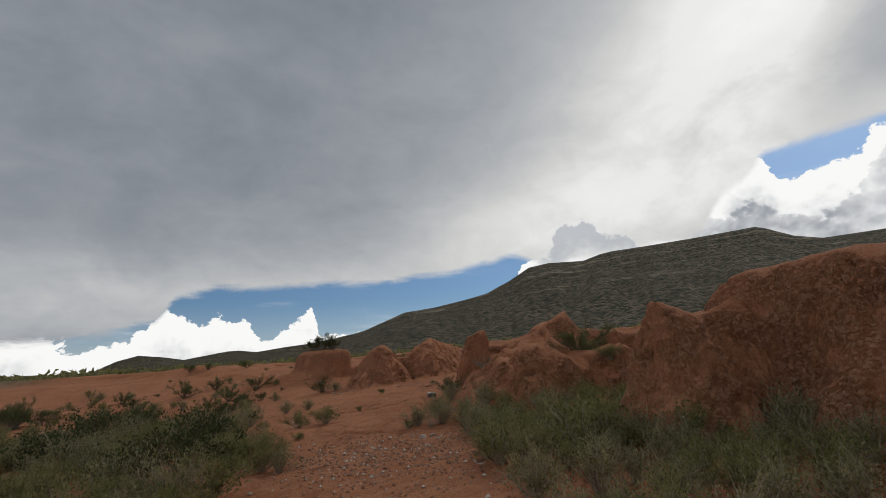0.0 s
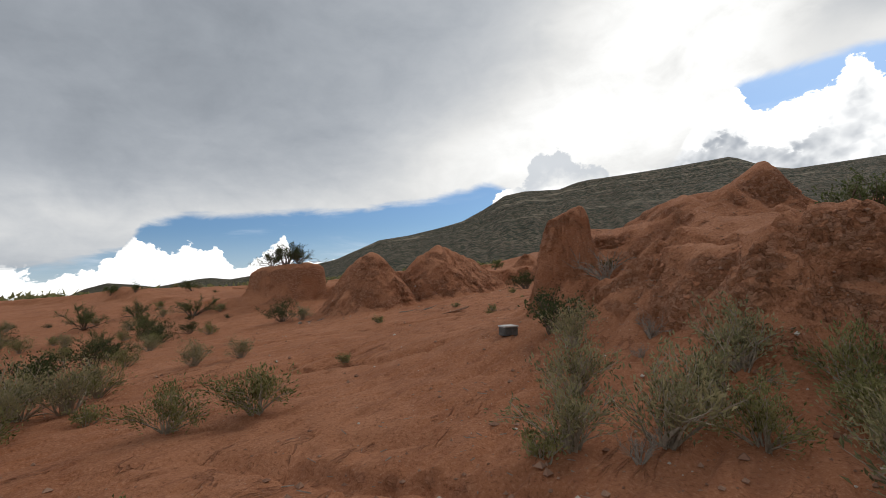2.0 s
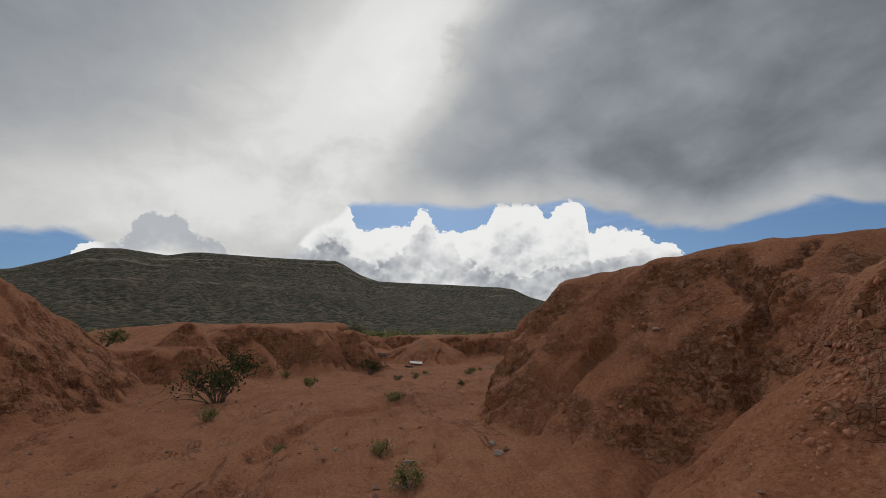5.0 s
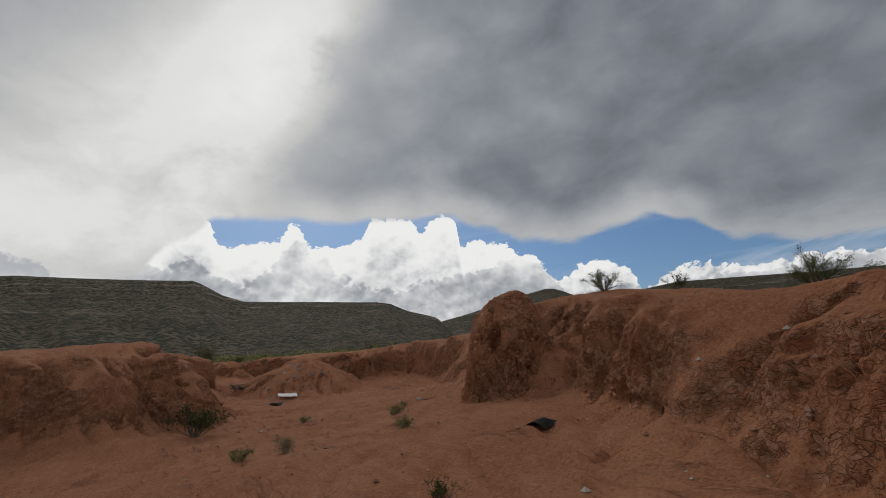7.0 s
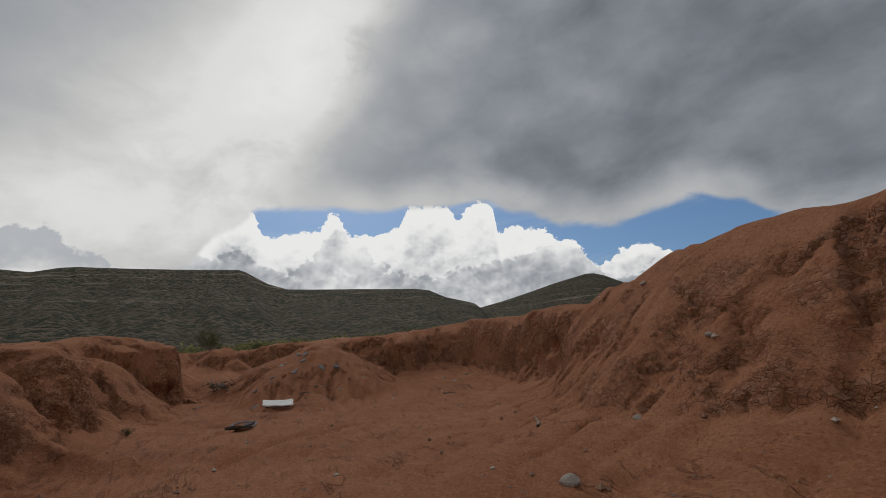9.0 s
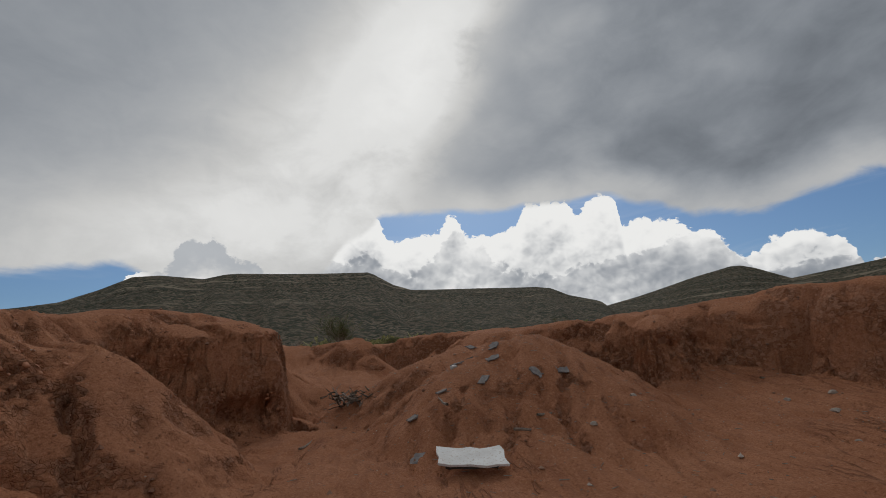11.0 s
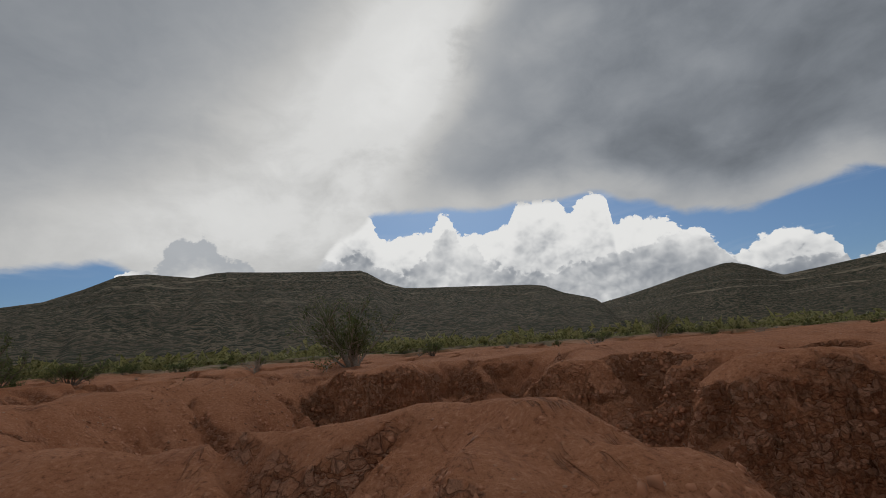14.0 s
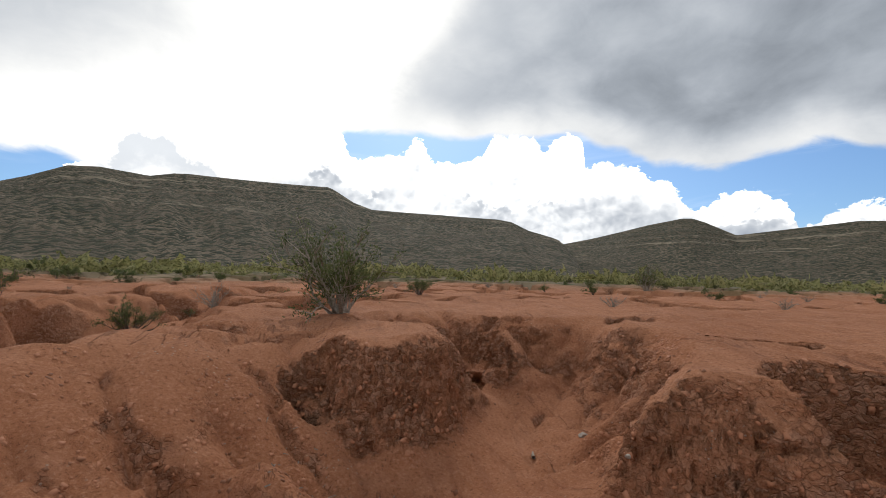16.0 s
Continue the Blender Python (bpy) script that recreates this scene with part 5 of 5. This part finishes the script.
    for _ in range(5):
        d = Vector((rng.uniform(-1, 1), rng.uniform(-1, 1), rng.uniform(-0.4, 1))).normalized()
        for v in bm.verts:
            over = v.co.dot(d) - 0.32 * (flat + 0.35)
            if over > 0:
                v.co -= d * over
    return bm_mesh("stone", bm, mat or STONE)


STONES = [stone_mesh(i, 0.45 + 0.1 * (i % 3)) for i in range(4)]


def stone(x, y, size, label="pale angular stone lying on the red clay"):
    ob = new("stone", STONES[int(abs(x * 7 + y * 3)) % 4])
    ob.matrix_world = Matrix.Translation((x, y, ground_at(x, y) + size * 0.12)) @ Matrix.Rotation(x * 5 + y, 4, "Z") @ Matrix.Scale(size, 4)
    return tagged(ob, label, "stone", "stones in the wash")


for x, y, size in [(-0.48, 12.05, 0.26), (-0.25, 12.2, 0.15), (-0.75, 12.35, 0.12), (-0.1, 11.9, 0.10), (14.7, 31.93, 0.15), (-5.95, 27.6, 0.20), (-5.6, 27.4, 0.14), (-1.6, 28.0, 0.12),
                   (2.9, 23.8, 0.12), (3.1, 24.0, 0.10), (4.0, 22.5, 0.10), (15.9, 31.6, 0.09), (16.2, 30.9, 0.08), (18.2, 31.6, 0.10), (2.3, 25.6, 0.08), (20.9, 36.2, 0.08),
                   (24.6, 38.3, 0.16), (24.9, 38.9, 0.12), (25.6, 38.4, 0.14), (23.2, 38.0, 0.10), (29.0, 53.2, 0.11), (21.2, 44.1, 0.08), (24.8, 52.2, 0.08), (6.4, 28.4, 0.08),
                   (1.0, 25.2, 0.07), (12.8, 33.9, 0.07), (16.6, 37.9, 0.08), (21.6, 40.4, 0.12), (22.4, 40.2, 0.10), (27.7, 52.3, 0.06)]:
    stone(x, y, size)


def grit():
    """Small stones strewn over the bed and the foot of the banks."""
    rng = np.random.default_rng(3)
    bed, verts, faces = 0, [], []
    base = np.array([[1, 0, 0], [0, 1, 0], [-1, 0, 0], [0, -1, 0], [0, 0, 0.8], [0, 0, -0.6]])
    tris = [(0, 1, 4), (1, 2, 4), (2, 3, 4), (3, 0, 4), (1, 0, 5), (2, 1, 5), (3, 2, 5), (0, 3, 5)]
    n = 42000
    x, y = rng.uniform(-8, 34, n), rng.uniform(6, 58, n)
    s = inside_distance(x, y, WASH)
    patch = soft_noise(x, y, 2.2, 3, 90)
    keep = (s < 1.2) & (rng.random(n) < 0.10 + 0.75 * smooth(patch * 2.2) * np.exp(-np.abs(s) / 1.8) + 0.22 * smooth(patch * 2))
    # the gravel bed where the walk begins
    bx, by = rng.normal(-0.9, 1.5, 4200), rng.normal(10.4, 1.5, 4200)
    for px, py in zip(np.r_[x[keep], bx], np.r_[y[keep], by]):
        size = 0.009 + 0.034 * rng.random() ** 3
        z = ground_at(px, py)
        p = base * size * rng.uniform(0.6, 1.4, (6, 3))
        k = len(verts)
        verts += (p + (px, py, z + size * 0.25)).tolist()
        faces += [(a + k, b + k, c + k) for a, b, c in tris]
    me = bpy.data.meshes.new("grit")
    me.from_pydata(verts, [], faces)
    mat, t, bsdf = material("grit", 0.9)
    r = t.node("ShaderNodeNewGeometry").outputs["Random Per Island"]
    col = t.mix(r, (0.24, 0.115, 0.07), (0.40, 0.25, 0.17))
    t.put(bsdf.inputs["Base Color"], t.mix(t.step(r, 0.86, 0.92), col, (0.55, 0.48, 0.40)))
    me.materials.append(mat)
    tagged(new("grit", me), "small stones and clods strewn over the clay", "gravel", kind="stuff")


grit()


def lying(root, x, y, lift=0.0, turn=0.0, tip=0.0, roll=0.0, follow=False):
    tilt = Matrix.Identity(4)
    if follow:
        e = 0.12
        up = Vector((ground_at(x - e, y) - ground_at(x + e, y), ground_at(x, y - e) - ground_at(x, y + e), 2 * e))
        tilt = Vector((0, 0, 1)).rotation_difference(up).to_matrix().to_4x4()
    root.matrix_world = Matrix.Translation((x, y, ground_at(x, y) + lift)) @ tilt @ pose(0, 0, 0, tip, roll, turn)
    return root


def slab_mesh(name, w, d, h, mat, seed, bent=0.0, chip=0.12):
    """A thin board or slab with broken corners and a slight bend."""
    rng = random.Random(seed)
    bm = bmesh.new()
    bmesh.ops.create_grid(bm, x_segments=6, y_segments=3, size=0.5)
    for v in bm.verts:
        edge = abs(v.co.x) > 0.49 or abs(v.co.y) > 0.49
        v.co.x = v.co.x * w + (rng.uniform(-chip, chip) * w * 0.35 if edge else 0)
        v.co.y = v.co.y * d + (rng.uniform(-chip, chip) * d * 0.6 if edge else 0)
        v.co.z = bent * (v.co.x / w) ** 2 * w + rng.uniform(-0.15, 0.15) * h
    out = bmesh.ops.extrude_face_region(bm, geom=bm.faces[:])
    for g in out["geom"]:
        if isinstance(g, bmesh.types.BMVert):
            g.co.z += h
    bmesh.ops.recalc_face_normals(bm, faces=bm.faces[:])
    return bm_mesh(name, bm, mat)


def white_board():
    root = new("white_board")
    tagged(root, "broken white-painted board lying on the wash floor", "board")
    part("panel", slab_mesh("panel", 0.72, 0.40, 0.025, PAINT_WHITE, 1, 0.10), root)
    part("batten", slab_mesh("batten", 0.55, 0.05, 0.03, WOOD_DARK, 2), root, "dark wooden batten under the panel").location = (0.0, -0.15, -0.03)
    return lying(root, 19.95, 41.05, 0.09, -40, 17, 3)


def dark_board():
    ob = new("dark_board", slab_mesh("dark_board", 0.75, 0.17, 0.04, WOOD_DARK, 5, 0.22))
    tagged(ob, "dark weathered board bent up at its ends", "board")
    return lying(ob, 17.43, 39.15, 0.03, 20, -6, 0)


def seat_ring():
    """An oval ring such as a seat, lying flat."""
    bm = bmesh.new()
    n, m = 28, 8
    rings = []
    for i in range(n):
        a = 2 * math.pi * i / n
        cx, cy = 0.28 * math.cos(a), 0.22 * math.sin(a) * (1.0 - 0.12 * math.cos(a))
        ring = []
        for j in range(m):
            b = 2 * math.pi * j / m
            r = 1 + 0.16 * math.cos(b)
            ring.append(bm.verts.new((cx * r, cy * r, 0.018 * math.sin(b))))
        rings.append(ring)
    for i in range(n):
        for j in range(m):
            bm.faces.new((rings[i][j], rings[(i + 1) % n][j], rings[(i + 1) % n][(j + 1) % m], rings[i][(j + 1) % m]))
    ob = new("seat_ring", bm_mesh("seat_ring", bm, SLATE, True))
    tagged(ob, "dusty grey oval ring lying on the clay", "ring")
    return lying(ob, 17.85, 39.6, 0.05, 30, 6, -5)


def rubber_scrap():
    bm = bmesh.new()
    rows = []
    for i in range(10):
        a = math.radians(20 + 14 * i)
        row = []
        for j in range(5):
            w = (j - 2) * 0.06
            row.append(bm.verts.new((0.30 * math.cos(a) + 0.03 * math.sin(j * 2.1), w * 2 + 0.02 * math.sin(i), 0.26 * math.sin(a) - 0.03 * abs(j - 2))))
        rows.append(row)
    for i in range(9):
        for j in range(4):
            bm.faces.new((rows[i][j], rows[i + 1][j], rows[i + 1][j + 1], rows[i][j + 1]))
    bmesh.ops.solidify(bm, geom=bm.faces[:], thickness=0.018)
    ob = new("rubber_scrap", bm_mesh("rubber_scrap", bm, RUBBER, True))
    tagged(ob, "curled scrap of dusty black rubber on the clay", "scrap")
    lying(ob, 9.85, 27.7, -0.05, 65, 0, 0)
    ob.matrix_world = ob.matrix_world @ Matrix.Scale(0.6, 4)
    return ob


def metal_box():
    root = new("metal_box")
    tagged(root, "dented grey metal box lying beside a creosote bush", "box")
    bm = bmesh.new()
    bmesh.ops.create_cube(bm, size=1)
    for v in bm.verts:
        v.co = Vector((v.co.x * 0.26, v.co.y * 0.18, v.co.z * 0.14 + 0.07))
    bmesh.ops.bevel(bm, geom=bm.edges[:], offset=0.012, segments=2, affect="EDGES")
    part("body", bm_mesh("body", bm, METAL), root)
    bm = bmesh.new()
    bmesh.ops.create_cube(bm, size=1)
    for v in bm.verts:
        v.co = Vector((v.co.x * 0.275, v.co.y * 0.195, v.co.z * 0.025 + 0.15))
    bmesh.ops.bevel(bm, geom=bm.edges[:], offset=0.006, segments=2, affect="EDGES")
    part("lid", bm_mesh("lid", bm, PLASTIC), root, "pale lid")
    return lying(root, -0.31, 17.55, 0.0, 25, 4, 3)


def bottle(x, y, turn, mat, label, scale=1.0):
    root = new("bottle")
    tagged(root, label, "bottle")
    profile = [(0.0, 0.0), (0.032, 0.0), (0.035, 0.01), (0.034, 0.06), (0.036, 0.07), (0.034, 0.13), (0.030, 0.155), (0.014, 0.185), (0.013, 0.20)]
    v, f = [], []
    n = 14
    for r, z in profile:
        v += [(r * math.cos(2 * math.pi * k / n), r * math.sin(2 * math.pi * k / n), z) for k in range(n)]
    for i in range(len(profile) - 1):
        f += [(i * n + k, i * n + (k + 1) % n, (i + 1) * n + (k + 1) % n, (i + 1) * n + k) for k in range(n)]
    part("body", link_mesh("body", v, f, mat, True), root)
    v, f = [], []
    for r, z in [(0.016, 0.192), (0.017, 0.196), (0.017, 0.212), (0.0, 0.213)]:
        v += [(r * math.cos(2 * math.pi * k / n), r * math.sin(2 * math.pi * k / n), z) for k in range(n)]
    for i in range(3):
        f += [(i * n + k, i * n + (k + 1) % n, (i + 1) * n + (k + 1) % n, (i + 1) * n + k) for k in range(n)]
    part("cap", link_mesh("cap", v, f, SLATE, True), root, "grey screw cap")
    root.matrix_world = Matrix.Translation((x, y, ground_at(x, y) + 0.035 * scale)) @ pose(0, 0, 0, 84, 0, turn) @ Matrix.Scale(scale, 4)
    return root


def branch_pile():
    """Dry branches washed together in the gully."""
    rng = random.Random(12)
    root = new("branch_pile")
    tagged(root, "tangled pile of dry grey branches in the gully", "branches")
    root.location = (21.4, 45.6, ground_at(21.4, 45.6))
    for k in range(58):
        a = rng.gauss(0.9, 0.7)
        at = Vector((rng.gauss(0, 0.16), rng.gauss(0, 0.24), 0.03 + 0.20 * rng.random()))
        way = Vector((math.cos(a), math.sin(a), rng.uniform(-0.4, 0.7)))
        length = rng.uniform(0.15, 0.50)
        pts = limb(rng, at - way.normalized() * length * 0.5, way, length, 0.42, 0.0, 4)
        r = rng.uniform(0.007, 0.024)
        v, f = [], []
        tube(v, f, pts, [r, r * 0.95, r * 0.8, r * 0.65, r * 0.4], 5)
        part("branch", link_mesh("branch", v, f, BARK if k % 3 else DEAD), root)
    return root


def twig(x, y, length, turn, thick=0.02):
    rng = random.Random(int(x * 91 + y * 17))
    v, f = [], []
    pts = limb(rng, Vector((-length / 2, 0, 0)), Vector((1, 0, 0)), length, 0.12, 0.0, 5)
    tube(v, f, pts, [thick, thick, thick * 0.8, thick * 0.7, thick * 0.5, thick * 0.3], 5)
    ob = new("dry_branch", link_mesh("dry_branch", v, f, DEAD))
    tagged(ob, "dry broken branch lying on the clay", "branch", "loose branches")
    return lying(ob, x, y, thick * 0.8, turn)


def plank_heap(x, y):
    """Three split boards lying half buried across one another."""
    root = new("split_boards")
    tagged(root, "weathered reddish split boards half buried in the wash", "boards")
    for k, (w, turn, dx, dy) in enumerate([(0.75, 12, 0.0, 0.0), (0.6, 22, 0.12, 0.09), (0.5, 3, -0.15, -0.08)]):
        ob = part("board", slab_mesh("board", w, 0.07, 0.022, WOOD_RED, 60 + k, 0.02, 0.2), root)
        ob.location, ob.rotation_euler = (dx, dy, 0.012 * k), (0, 0, radians(turn))
    return lying(root, x, y, 0.01, -8, 0, 0, True)


plank_heap(-0.56, 24.07)
white_board(), dark_board(), seat_ring(), rubber_scrap(), metal_box(), branch_pile()
bottle(21.5, 42.75, 110, PLASTIC, "dirty clear plastic bottle lying on the rubbish-strewn slope", 1.0)
bottle(22.3, 43.5, 20, SLATE, "grey dusty bottle half buried in the slope", 0.9)
bottle(0.95, 19.6, 60, RED, "small faded red plastic bottle at the foot of the bank", 0.6)
for x, y, length, turn in [(16.7, 32.85, 0.75, 20), (17.3, 33.2, 0.5, 35), (21.0, 40.9, 0.6, -20), (21.5, 41.0, 0.7, 10), (20.6, 42.1, 0.5, 60), (28.6, 53.6, 0.4, 30), (23.0, 37.6, 0.5, -30),
                           (25.8, 36.6, 0.6, 15), (2.4, 24.6, 0.4, 70), (-2.0, 26.4, 0.6, 5), (-1.2, 26.2, 0.5, -10), (19.6, 44.0, 0.5, 40), (26.2, 39.4, 0.5, 0)]:
    twig(x, y, length, turn)
SLABS = [slab_mesh("slab", 0.20, 0.13, 0.018, SLATE, 40 + i, 0.05, 0.3) for i in range(3)]
for k, (x, y) in enumerate([(22.6, 43.3), (22.9, 42.9), (21.9, 43.0), (21.9, 42.2), (21.4, 42.0), (20.9, 42.4), (21.9, 41.4), (22.3, 41.2), (19.9, 41.9), (20.4, 42.5), (-5.7, 27.9), (-5.2, 27.6), (22.2, 42.4), (23.3, 43.9)]):
    ob = new("broken_slab", SLABS[k % 3])
    tagged(ob, "thin broken grey slab lying among rubbish on the clay", "slab", "broken slabs")
    lying(ob, x, y, 0.012, 47 * k, 3 * math.sin(k), 3 * math.cos(k * 2), True)


def crust_clods():
    """Loose clods and plates of crust on the steep faces, too many to count."""
    rng = np.random.default_rng(9)
    places = [(2.0, 20.2, 1.1, 5440), (3.6, 17.8, 2.0, 5760), (3.0, 16.2, 1.5, 3520), (4.4, 22.3, 2.0, 2880), (7.2, 9.6, 2.6, 4800), (13.1, 29.0, 1.1, 8320), (10.8, 27.0, 1.2, 2600), (15.0, 28.4, 1.5, 3200)]
    places += [(18.9, 46.1, 1.6, 10400), (24.6, 49.8, 1.0, 2400), (14.8, 41.4, 1.1, 2880), (16.6, 43.4, 1.3, 2400), (26.6, 47.4, 1.8, 4800), (27.9, 49.8, 1.5, 4160),
              (27.6, 54.6, 1.2, 5440), (25.4, 55.0, 1.5, 3840), (28.4, 51.6, 1.5, 5760), (29.9, 55.3, 1.2, 2880), (30.5, 52.8, 1.2, 2400), (26.4, 41.6, 1.6, 2400),
              (24.6, 35.8, 1.5, 2400), (22.6, 34.2, 1.5, 2080), (27.2, 45.2, 1.6, 2880), (-3.8, 29.6, 1.6, 1920), (-0.6, 30.8, 1.6, 1920), (23.4, 44.2, 1.5, 2400)]
    places = [(px, py, pr, n // 3) for px, py, pr, n in places]
    r = np.concatenate([pr * np.sqrt(rng.random(n)) for _, _, pr, n in places])
    a = rng.uniform(0, 2 * np.pi, len(r))
    x = np.concatenate([np.full(n, px) for px, _, _, n in places]) + r * np.cos(a)
    y = np.concatenate([np.full(n, py) for _, py, _, n in places]) + r * np.sin(a)

    def level(px, py):
        i = np.clip(np.searchsorted(LINES_X, px) - 1, 0, len(LINES_X) - 2)
        j = np.clip(np.searchsorted(LINES_Y, py) - 1, 0, len(LINES_Y) - 2)
        u = (px - LINES_X[i]) / (LINES_X[i + 1] - LINES_X[i])
        v = (py - LINES_Y[j]) / (LINES_Y[j + 1] - LINES_Y[j])
        return (gz[j, i] * (1 - u) + gz[j, i + 1] * u) * (1 - v) + (gz[j + 1, i] * (1 - u) + gz[j + 1, i + 1] * u) * v

    e = 0.05
    gx1, gy1 = (level(x + e, y) - level(x - e, y)) / (2 * e), (level(x, y + e) - level(x, y - e)) / (2 * e)
    steep = np.hypot(gx1, gy1)
    keep = (steep > 0.55) & (soft_noise(x, y, 0.9, 3, 90) + 0.35 * rng.random(len(x)) > 0.02)
    x, y, gx1, gy1 = x[keep], y[keep], gx1[keep], gy1[keep]
    n = len(x)
    up = np.stack([-gx1, -gy1, np.ones(n)], -1) + rng.normal(0, 0.16, (n, 3))
    up /= np.linalg.norm(up, axis=1)[:, None]
    side = np.cross(up, rng.normal(0, 1, (n, 3)))
    side /= np.linalg.norm(side, axis=1)[:, None]
    other = np.cross(up, side)
    size = 0.010 + 0.016 * rng.random(n) ** 2
    wide, deep, thick = size * rng.uniform(0.8, 1.4, n), size * rng.uniform(0.7, 1.1, n), size * rng.uniform(0.22, 0.45, n)
    mid = np.stack([x, y, level(x, y)], -1)
    corners = []
    for sz in (-1, 1):
        for sx, sy in ((-1, -1), (1, -1), (1, 1), (-1, 1)):
            f = rng.uniform(0.45, 1.25, (n, 3)) * (1.0 if sz < 0 else 0.85)
            corners.append(mid + side * (sx * wide * f[:, 0])[:, None] + other * (sy * deep * f[:, 1])[:, None] + up * (sz * thick * f[:, 2])[:, None])
    pts = np.stack(corners, 1).reshape(-1, 3)
    box = np.array([(4, 5, 6, 7), (0, 1, 5, 4), (1, 2, 6, 5), (2, 3, 7, 6), (3, 0, 4, 7)])
    quads = (np.arange(n)[:, None, None] * 8 + box[None]).reshape(-1, 4).astype(np.int32)
    me = bpy.data.meshes.new("crust_clods")
    me.vertices.add(len(pts))
    me.vertices.foreach_set("co", pts.astype(np.float32).ravel())
    me.loops.add(quads.size)
    me.loops.foreach_set("vertex_index", quads.ravel())
    me.polygons.add(len(quads))
    me.polygons.foreach_set("loop_start", np.arange(0, quads.size, 4, dtype=np.int32))
    me.update(calc_edges=True)
    me.materials.append(CLOD)
    tagged(new("crust_clods", me), "crumbling plates and clods of red clay on the banks", "clods", kind="stuff")


crust_clods()


def litter():
    """Bits of straw and twig that the water left on the bed, too many to count."""
    rng = np.random.default_rng(21)
    spots = [(21.6, 41.8, 1.8, 260), (23.5, 39.2, 2.2, 160), (20.0, 40.2, 2.0, 120), (22.4, 43.0, 1.0, 140), (16.5, 37.5, 2.5, 120), (-1.2, 26.3, 1.0, 90), (-1.0, 14.5, 1.5, 120),
             (13.2, 31.8, 1.5, 90), (21.4, 45.5, 0.8, 160), (1.0, 17.2, 1.2, 110), (4.0, 27.5, 3.0, 120), (26.2, 54.3, 0.6, 50), (0.5, 8.5, 2.5, 120)]
    verts, faces = [], []
    for sx, sy, r, n in spots:
        for _ in range(n):
            px, py = sx + rng.normal(0, r * 0.6), sy + rng.normal(0, r * 0.6)
            long, thick, a = 0.02 + 0.10 * rng.random() ** 2, 0.0018 + 0.0035 * rng.random(), rng.uniform(0, 6.283)
            z = ground_at(px, py) + thick
            d = np.array([math.cos(a), math.sin(a), rng.normal(0, 0.12)]) * long * 0.5
            w = np.array([-math.sin(a), math.cos(a), 0.0]) * thick
            c, up = np.array([px, py, z]), np.array([0, 0, thick * 1.6])
            k = len(verts)
            verts += [tuple(c - d - w), tuple(c - d + w), tuple(c - d + up), tuple(c + d - w * 0.6), tuple(c + d + w * 0.6), tuple(c + d + up)]
            faces += [(k, k + 3, k + 4, k + 1), (k, k + 2, k + 5, k + 3), (k + 1, k + 4, k + 5, k + 2), (k, k + 1, k + 2), (k + 3, k + 5, k + 4)]
    me = bpy.data.meshes.new("litter")
    me.from_pydata(verts, [], faces)
    me.materials.append(DEAD)
    tagged(new("litter", me), "straw and bits of twig left on the clay by water", "litter", kind="stuff")


litter()
